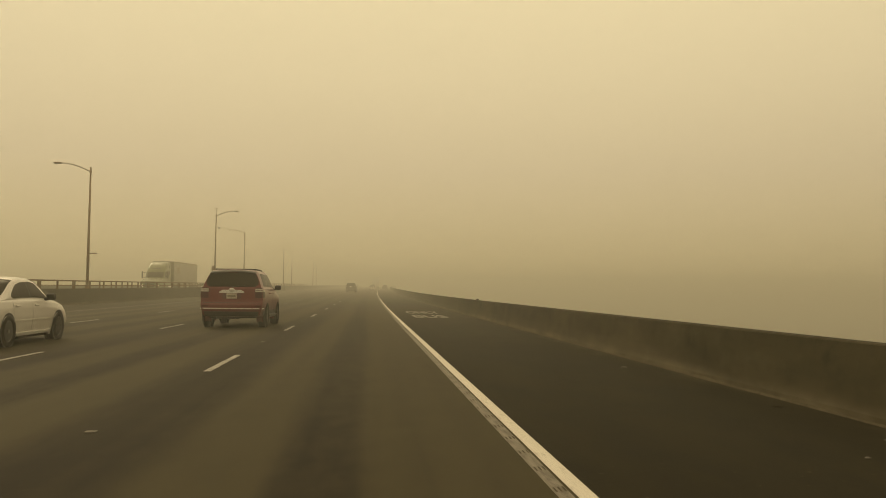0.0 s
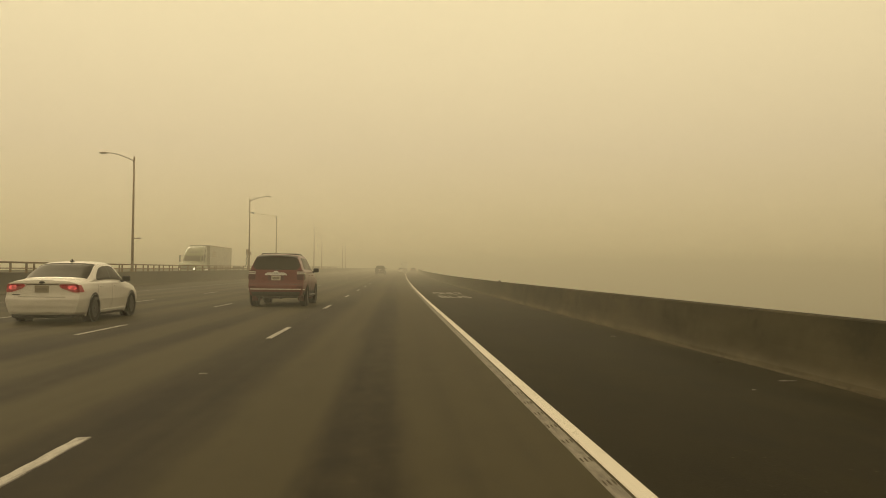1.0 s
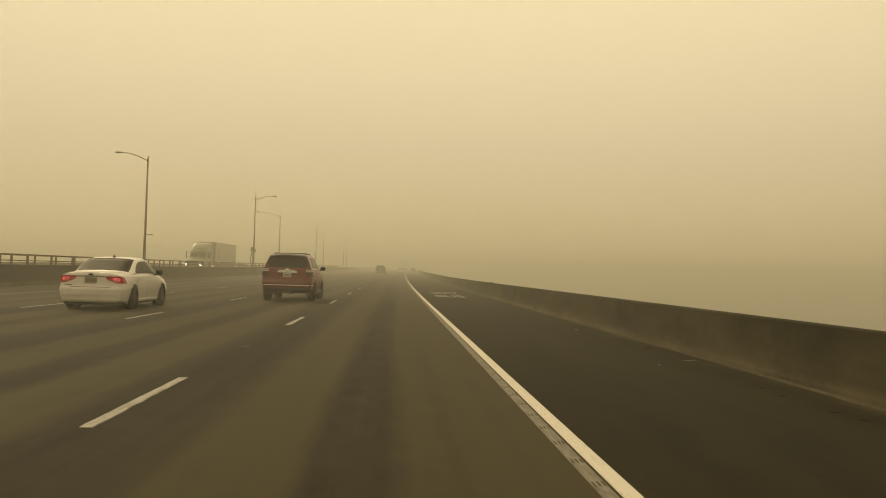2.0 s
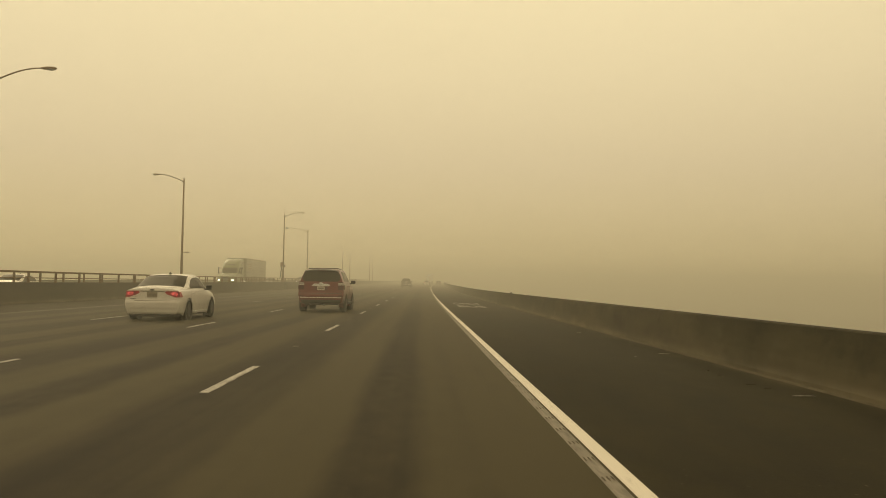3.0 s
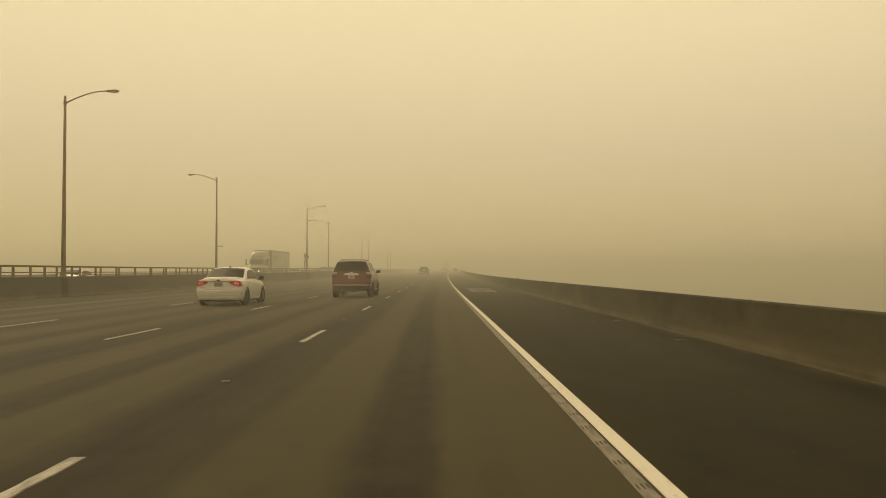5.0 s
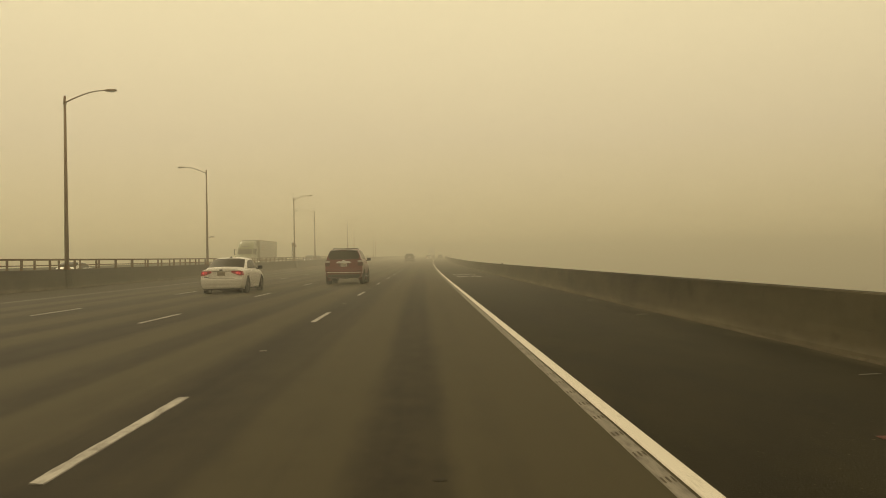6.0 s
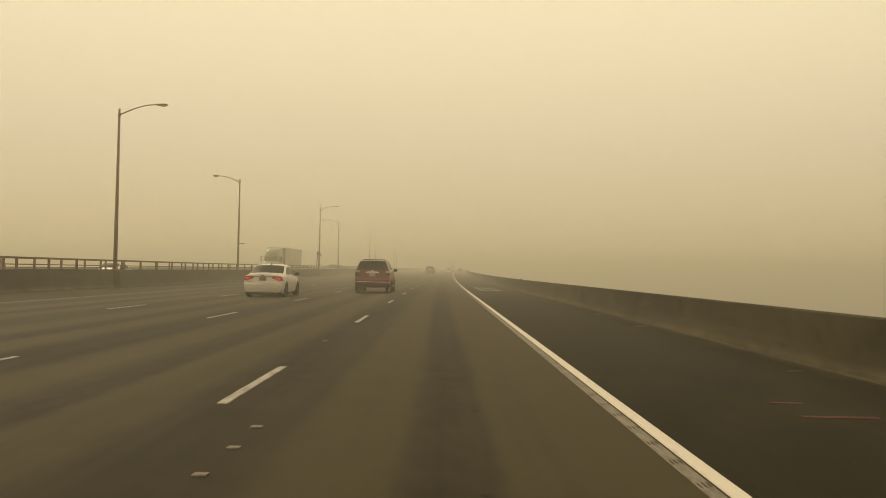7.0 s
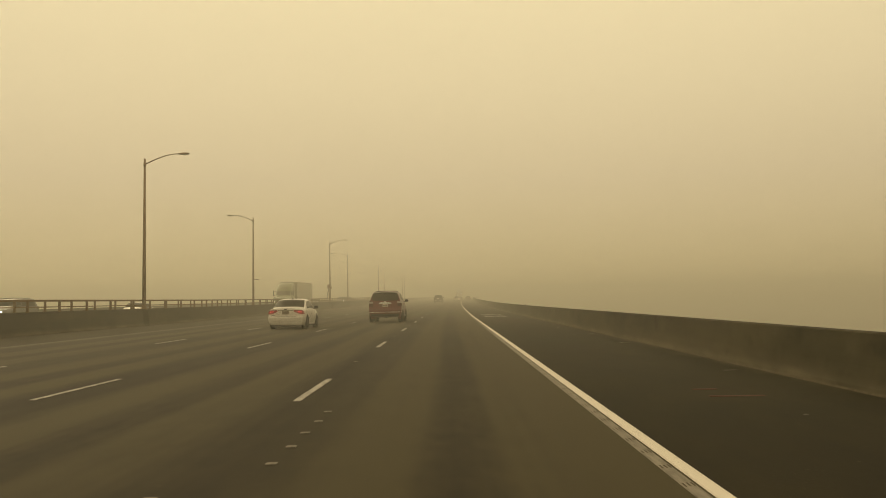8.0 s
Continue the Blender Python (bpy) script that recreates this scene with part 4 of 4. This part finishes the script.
        bm = bmesh.new()
        tube(bm, (s * 0.58, 0.72, 1.808), (s * 0.58, 2.25, 1.80), 0.018, n=8)
        for yy in (0.74, 1.4, 2.2):
            tube(bm, (s * 0.58, yy, 1.76), (s * 0.58, yy, 1.806), 0.02, n=8)
        part("roof_rail", bm, M_PLASTIC, top)
        lo, hi = sorted((s * 0.56, s * 0.80))
        h.patch("headlight", "front", (lo, lo), (hi, hi), 0.84, 0.94, M_HEAD if lit else M_CLEAR, top, 0.012)
        lo, hi = sorted((s * 0.70, s * 0.88))
        h.patch("reflector", "rear", (lo, lo), (hi, hi), 0.655, 0.70, M_TAIL, top, 0.012, nz=1, nu=4)
        h.patch("bumper_trim_wrap", s, (0.0, 0.0), (0.32, 0.32), 0.588, 0.612, M_TRIM, top, 0.016, nz=1)
    for yy in (0.85, 1.75):
        bm = bmesh.new()
        tube(bm, (-0.58, yy, 1.812), (0.58, yy, 1.812), 0.012, n=8)
        part("roof_bar", bm, M_PLASTIC, top)
    garnish = h.patch("chrome_garnish", "rear", (-0.37, -0.36, -0.27), (0.37, 0.36, 0.27), 1.07, 1.165, M_CHROME, top, 0.035, "chrome tailgate garnish", nz=4)
    bm = bmesh.new()
    bmesh.ops.create_uvsphere(bm, u_segments=16, v_segments=8, radius=0.5, matrix=Matrix.Translation((0, 0.05, 1.165)) @ Matrix.Diagonal((0.18, 0.05, 0.12, 1)))
    part("badge", bm, M_CHROME, garnish, smooth=True)
    h.patch("plate_recess", "rear", (-0.27, -0.27), (0.27, 0.27), 0.90, 1.065, M_SHADE_RED, top, 0.004, "recess round the licence plate")
    plate(top, 0.06, 0.98, M_PLATE_PALE)
    h.patch("tailgate_seam", "rear", (-0.86, -0.86), (0.86, 0.86), 0.765, 0.78, M_PLASTIC, top, 0.003, nz=1)
    h.patch("bumper_strip", "rear", (-0.84, -0.84), (0.84, 0.84), 0.589, 0.617, M_TRIM, top, 0.024, "chrome strip across the rear bumper", nz=1, nu=16)
    # body-coloured bumper in shade; the black plate puts that shade into colour
    h.patch("bumper_lower", "rear", (-0.78, -0.82), (0.78, 0.82), 0.38, 0.51, M_PLASTIC, top, 0.012, "lower bumper blackened for the shade it lies in", nu=16)
    h.lid("windscreen", 2.80, 3.36, 0.93, 0.93, M_GLASS, top, 0.008)
    h.patch("grille", "front", (-0.5, -0.5), (0.5, 0.5), 0.62, 0.88, M_PLASTIC, top, 0.01)
    bm = bmesh.new()
    tube(bm, (-0.02, 0.085, 1.25), (0.42, 0.11, 1.30), 0.012, n=6)
    part("rear_wiper", bm, M_PLASTIC, top)
    bm = bmesh.new()
    box(bm, -0.70, 0.70, 0.3, 4.2, 0.30, 0.42, 0.04)
    tube(bm, (-0.75, 0.98, 0.39), (0.75, 0.98, 0.39), 0.06, n=10)
    bmesh.ops.create_uvsphere(bm, u_segments=10, v_segments=8, radius=0.14, matrix=Matrix.Translation((0.05, 0.98, 0.38)))
    tube(bm, (-0.48, 0.1, 0.31), (-0.48, 1.0, 0.31), 0.04, n=10)
    box(bm, -0.12, 0.12, 0.05, 0.3, 0.29, 0.36, 0.015)
    part("underbody", bm, M_PLASTIC, top)
    wheels(top, wheel_meshes(0.39, 0.265, 6, M_ALLOY), 0.843, (0.98, 3.77), 0.39)
    return top


SEDAN = Loft([(0.0, 0.20, 0.73, 0.81, 0.52, 0.775, 0.885, 0.68, 0.955), (0.35, 0.19, 0.79, 0.845, 0.56, 0.805, 0.905, 0.715, 0.984), (0.72, 0.19, 0.80, 0.85, 0.58, 0.815, 0.915, 0.73, 1.0),
              (1.05, 0.19, 0.80, 0.85, 0.58, 0.82, 0.92, 0.735, 1.145), (1.42, 0.19, 0.80, 0.85, 0.58, 0.82, 0.92, 0.695, 1.315), (1.8, 0.19, 0.80, 0.85, 0.58, 0.82, 0.92, 0.675, 1.395),
              (2.3, 0.19, 0.80, 0.85, 0.58, 0.82, 0.915, 0.67, 1.41), (2.65, 0.19, 0.80, 0.85, 0.58, 0.82, 0.91, 0.67, 1.36), (3.0, 0.19, 0.80, 0.85, 0.58, 0.815, 0.90, 0.685, 1.215),
              (3.4, 0.19, 0.80, 0.85, 0.57, 0.805, 0.88, 0.70, 0.975), (3.6, 0.19, 0.80, 0.85, 0.56, 0.80, 0.86, 0.70, 0.93), (4.2, 0.20, 0.78, 0.83, 0.52, 0.775, 0.75, 0.66, 0.825),
              (4.62, 0.25, 0.68, 0.74, 0.45, 0.69, 0.60, 0.58, 0.66)],
             [(0.20, 0.06), (0.25, 0.02), (0.355, 0.012), (0.38, 0.0), (0.56, 0.0), (0.60, 0.035), (0.68, 0.05), (0.87, 0.06), (0.9, 0.035), (0.955, 0.05), (1.0, 0.08)],
             [(0.2, 0.1), (0.4, 0.0), (0.6, 0.06), (0.7, 0.14)])


def sedan(x, y, turn, paint, label, braking=True, lit=False):
    top = tagged(new("sedan", None), label, "car")
    top.matrix_basis = Matrix.Translation(at(x, y)) @ pose(0, 0, 0, 0, 0, turn)
    h = SEDAN
    h.body(paint, top)
    h.lid("rear_window", 0.79, 1.60, 0.965, 0.885, M_GLASS_CLEAR, top, 0.007, "dark tinted rear window")
    for s in (1, -1):
        h.pane("side_window", s, (1.30, 1.21, 1.20, 1.25, 1.36, 1.58), (2.14, 2.12, 2.10, 2.08, 2.06, 2.05), M_GLASS_SIDE, top, 0.12, 0.97)
        h.pane("side_window", s, (2.19, 2.17, 2.15, 2.13, 2.11, 2.09), (3.24, 3.12, 2.98, 2.84, 2.70, 2.52), M_GLASS_SIDE, top, 0.12, 0.97)
        h.pane("window_frame", s, (2.12, 2.05), (2.21, 2.11), M_PLASTIC, top, 0.12, 0.97, 0.004, "black pillar between the door windows", nu=2)
        a, b = (0.68, 0.55, 0.43, 0.37, 0.40), (0.80, 0.80, 0.795, 0.785, 0.765)
        if s < 0:
            a, b = [-v for v in b], [-v for v in a]
        tail = h.patch("tail_light", "rear", a, b, 0.705, 0.885, M_TAILLIT if braking else M_TAIL, top, 0.014, "swept red tail light")
        h.patch("tail_light_wrap", s, (0.0, 0.0, 0.0), (0.26, 0.20, 0.12), 0.705, 0.87, M_TAILLIT if braking else M_TAIL, tail, 0.012, "red lens wrapped round the corner")
        inner, outer = (0.66, 0.585, 0.555, 0.55, 0.58), (0.70, 0.735, 0.745, 0.735, 0.70)
        if s < 0:
            inner, outer = [-v for v in outer], [-v for v in inner]
        h.patch("brake_light", "rear", inner, outer, 0.755, 0.855, M_BRAKE if braking else M_TAIL, tail, 0.020, "glowing red brake light" if braking else "unlit red lamp", nz=8)
        h.patch("side_molding", s, (1.2, 1.2), (3.2, 3.2), 0.50, 0.53, paint, top, 0.014, nz=1)
        h.patch("sill", s, (1.35, 1.35), (3.25, 3.25), 0.205, 0.27, M_TRIM, top, 0.02, "pale sill strip under the doors", nz=2)
        for yy in (1.2, 2.16):
            h.patch("door_seam", s, (yy, yy), (yy + 0.009, yy + 0.009), 0.30 if yy > 2 else 0.58, 0.91, M_PLASTIC, top, 0.002, nu=1)
        for yy in (1.38, 2.36):
            bm = bmesh.new()
            xx = h.side(yy, 0.82)
            tube(bm, (s * (xx + 0.025), yy - 0.09, 0.82), (s * (xx + 0.025), yy + 0.09, 0.82), 0.014, n=8)
            for d in (-0.08, 0.08):
                tube(bm, (s * (xx - 0.02), yy + d, 0.82), (s * (xx + 0.025), yy + d, 0.82), 0.012, n=6)
            part("door_handle", bm, paint, top)
        mirror(top, s, 0.79, 2.92, 0.97, M_PLASTIC)
        arch(top, h, s, 0.95, 0.325, paint)
        arch(top, h, s, 3.62, 0.325, paint)
        lo, hi = sorted((s * 0.42, s * 0.66))
        h.patch("headlight", "front", (lo, lo), (hi, hi), 0.50, 0.58, M_HEAD if lit else M_CLEAR, top, 0.012)
    h.patch("trunk_seam", "rear", (-0.52, -0.52), (0.52, 0.52), 0.590, 0.604, M_SEAM, top, 0.004, nz=1)
    # no groove here: a thin darker strip stands for the lip's shadow
    h.patch("trunk_lip_shadow", "rear", (-0.36, -0.36), (0.36, 0.36), 0.872, 0.886, M_SEAM, top, 0.006, "shadow line painted under the trunk lip", nz=1)
    h.patch("model_mark", "rear", (-0.66, -0.66), (-0.48, -0.48), 0.635, 0.655, M_PLASTIC, top, 0.006, "small dark model lettering worn to a bar", nz=1, nu=3)
    plate(top, 0.05, 0.775, M_PLATE)
    bm = bmesh.new()
    bmesh.ops.create_uvsphere(bm, u_segments=16, v_segments=8, radius=0.5, matrix=Matrix.Translation((0, 0.045, 0.925)) @ Matrix.Diagonal((0.14, 0.04, 0.058, 1)))
    part("badge", bm, M_PLASTIC, top, "dark oval badge", smooth=True)
    h.lid("windscreen", 2.62, 3.30, 0.93, 0.93, M_GLASS, top, 0.008)
    h.patch("grille", "front", (-0.36, -0.36), (0.36, 0.36), 0.40, 0.52, M_PLASTIC, top, 0.01)
    bm = bmesh.new()
    box(bm, -0.03, 0.03, 1.70, 1.84, 1.395, 1.437, 0.01)
    tube(bm, (0, 1.78, 1.432), (0, 1.73, 1.467), 0.014, n=6)
    part("roof_antenna", bm, M_PLASTIC, top)
    bm = bmesh.new()
    box(bm, -0.69, 0.69, 0.10, 4.3, 0.125, 0.26, 0.03)
    tube(bm, (0.45, 0.06, 0.22), (0.45, 0.7, 0.22), 0.035, n=10)
    box(bm, -0.45, 0.1, 0.25, 0.7, 0.15, 0.24, 0.03)
    part("underbody", bm, M_PLASTIC, top)
    wheels(top, wheel_meshes(0.325, 0.215, 10, M_ALLOY), 0.768, (0.95, 3.62), 0.325)
    return top


suv(-5.37, 24.8, -0.7, M_RED, "dusty red SUV with dark glass and chrome trim")
sedan(-9.27, 15.45, -0.6, M_WHITE, "white four-door sedan with lit brake lights")
suv(-5.0, 160.0, -1.5, M_DARK, "dark SUV far ahead in the smoke")
suv(-30.6, 34.0, 180, M_DARK, "dark oncoming SUV with headlights on", lit=True)
sedan(-27.2, 136.0, 180, M_SILVER, "silver oncoming sedan with headlights on", braking=False, lit=True)
suv(-26.8, 168.0, 180, M_SILVER, "pale oncoming SUV with headlights on", lit=True)
suv(-30.5, 205.0, 180, M_DARK, "dark oncoming SUV far off with headlights on", lit=True)
sedan(-1.6, 236.0, -2.0, M_WHITE, "white sedan far ahead in the smoke")
sedan(1.8, 272.0, -2.4, M_DARK, "dark sedan far ahead with lit tail lights")
sedan(-26.6, 46.0, 180, M_WHITE, "white oncoming sedan behind the median railings", braking=False, lit=True)


def trailer_box(parent, y0, y1, z0, z1, mat, name="trailer_box"):
    bm = bmesh.new()
    box(bm, -1.3, 1.3, y0, y1, z0, z1, 0.03)
    b = part(name, bm, mat, parent)
    for s in (1, -1):
        bm = bmesh.new()
        box(bm, s * 1.3 - 0.02, s * 1.3 + 0.02, y0, y1, z0 - 0.06, z0 + 0.08, 0.005)
        part("bottom_rail", bm, M_STEEL, b)
        bm = bmesh.new()
        box(bm, s * 1.3 - 0.02, s * 1.3 + 0.02, y0, y1, z1 - 0.1, z1 - 0.02, 0.005)
        part("top_rail", bm, M_STEEL, b)
    return b


def semi_truck(x, y, turn):
    """Front towards local +y, rear doors at y = 0."""
    top = tagged(new("semi_truck", None), "pale green semi truck hauling a white box trailer", "truck")
    top.matrix_basis = Matrix.Translation(at(x, y)) @ pose(0, 0, 0, 0, 0, turn)
    b = trailer_box(top, 0.0, 14.6, 1.15, 4.1, M_TRAILER)
    for s in (1, -1):
        bm = bmesh.new()
        for k in range(3):
            box(bm, s * 1.303 - 0.004, s * 1.303 + 0.004, 11.2, 13.2 - 0.3 * (k % 2), 3.2 - 0.28 * k, 3.33 - 0.28 * k)
        part("side_bars", bm, M_STEEL, b)
        bm = bmesh.new()
        box(bm, s * 1.25 - 0.02, s * 1.25 + 0.02, 4.2, 10.5, 0.45, 1.12, 0.01)
        part("side_skirt", bm, M_TRAILER, top)
    cab = Hull([(0.5, 1.0, 15.2, 21.0), (0.6, 1.2, 15.1, 21.3), (1.2, 1.24, 15.05, 21.35), (1.55, 1.2, 15.05, 21.2), (1.75, 1.15, 15.05, 20.6), (1.85, 1.15, 15.05, 19.3),
                (2.0, 1.18, 15.05, 19.0), (2.7, 1.16, 15.05, 18.5), (2.85, 1.15, 15.05, 18.35), (3.4, 1.12, 15.05, 17.7), (3.8, 1.05, 15.1, 16.9), (3.95, 0.9, 15.2, 16.3)], 7.0)
    cab.body(M_PALEGREEN, top)
    cab.patch("windscreen", "front", (-1.0, -0.95), (1.0, 0.95), 2.02, 2.68, M_GLASS_SIDE, top, 0.02)
    cab.patch("roof_vent", "front", (-0.5, -0.5), (0.5, 0.5), 3.05, 3.2, M_PLASTIC, top, 0.02, nz=2)
    cab.patch("grille", "front", (-0.55, -0.55), (0.55, 0.55), 0.9, 1.5, M_PLASTIC, top, 0.02)
    cab.patch("bumper", "front", (-1.1, -1.1), (1.1, 1.1), 0.52, 0.72, M_CHROME, top, 0.04)
    for s in (1, -1):
        cab.patch("side_window", s, (17.9, 17.9), (18.7, 18.3), 2.05, 2.65, M_GLASS, top, 0.015)
        cab.patch("sleeper_window", s, (16.3, 16.3), (16.7, 16.7), 2.5, 2.85, M_GLASS, top, 0.015)
        cab.patch("sleeper_window", s, (16.3, 16.3), (16.7, 16.7), 3.2, 3.5, M_GLASS, top, 0.015)
        lo, hi = sorted((s * 0.75, s * 1.0))
        cab.patch("headlight", "front", (lo, lo), (hi, hi), 0.95, 1.12, M_HEAD, top, 0.03)
        bm = bmesh.new()
        box(bm, s * 1.5 - 0.06, s * 1.5 + 0.06, 18.6, 18.85, 1.9, 2.75, 0.03)
        tube(bm, (s * 1.1, 18.5, 2.6), (s * 1.5, 18.7, 2.65), 0.025, n=8)
        tube(bm, (s * 1.1, 18.5, 2.0), (s * 1.5, 18.7, 2.0), 0.025, n=8)
        part("side_mirror", bm, M_PLASTIC, top)
        bm = bmesh.new()
        tube(bm, (s * 1.1, 15.2, 0.75), (s * 1.1, 17.2, 0.75), 0.32, n=18)
        part("fuel_tank", bm, M_CHROME, top, smooth=True)
    bm = bmesh.new()
    box(bm, -0.45, 0.45, 0.5, 20.5, 0.7, 1.05, 0.02)
    part("chassis", bm, M_PLASTIC, top)
    wheels(top, wheel_meshes(0.5, 0.3, 8, M_ALLOY), 1.08, (1.4, 2.7, 14.2, 15.5, 20.0), 0.5)
    return top


semi_truck(-27.0, 121.7, 180)


def box_truck(x, y):
    top = tagged(new("box_truck", None), "white box truck far ahead in the smoke", "truck")
    top.matrix_basis = Matrix.Translation(at(x, y))
    trailer_box(top, 0.0, 7.5, 1.0, 3.9, M_WHITE, "cargo_box")
    bm = bmesh.new()
    box(bm, -1.1, 1.1, 7.6, 10.0, 0.6, 2.7, 0.2)
    part("cab", bm, M_WHITE, top)
    bm = bmesh.new()
    box(bm, -1.2, 1.2, 0.05, 0.15, 0.5, 0.65, 0.02)
    for s in (1, -1):
        box(bm, s * 0.8 - 0.04, s * 0.8 + 0.04, 0.06, 0.14, 0.6, 1.0)
    part("underride_bar", bm, M_PLASTIC, top)
    for s in (1, -1):
        bm = bmesh.new()
        box(bm, s * 1.05 - 0.1, s * 1.05 + 0.1, -0.03, 0.02, 1.02, 1.14, 0.01)
        part("tail_light", bm, M_TAIL, top)
    bm = bmesh.new()
    box(bm, -0.4, 0.4, 0.3, 9.0, 0.6, 1.0, 0.02)
    part("chassis", bm, M_PLASTIC, top)
    wheels(top, wheel_meshes(0.48, 0.45, 8, M_ALLOY), 0.98, (1.8, 8.8), 0.48)


box_truck(-1.8, 315.0)
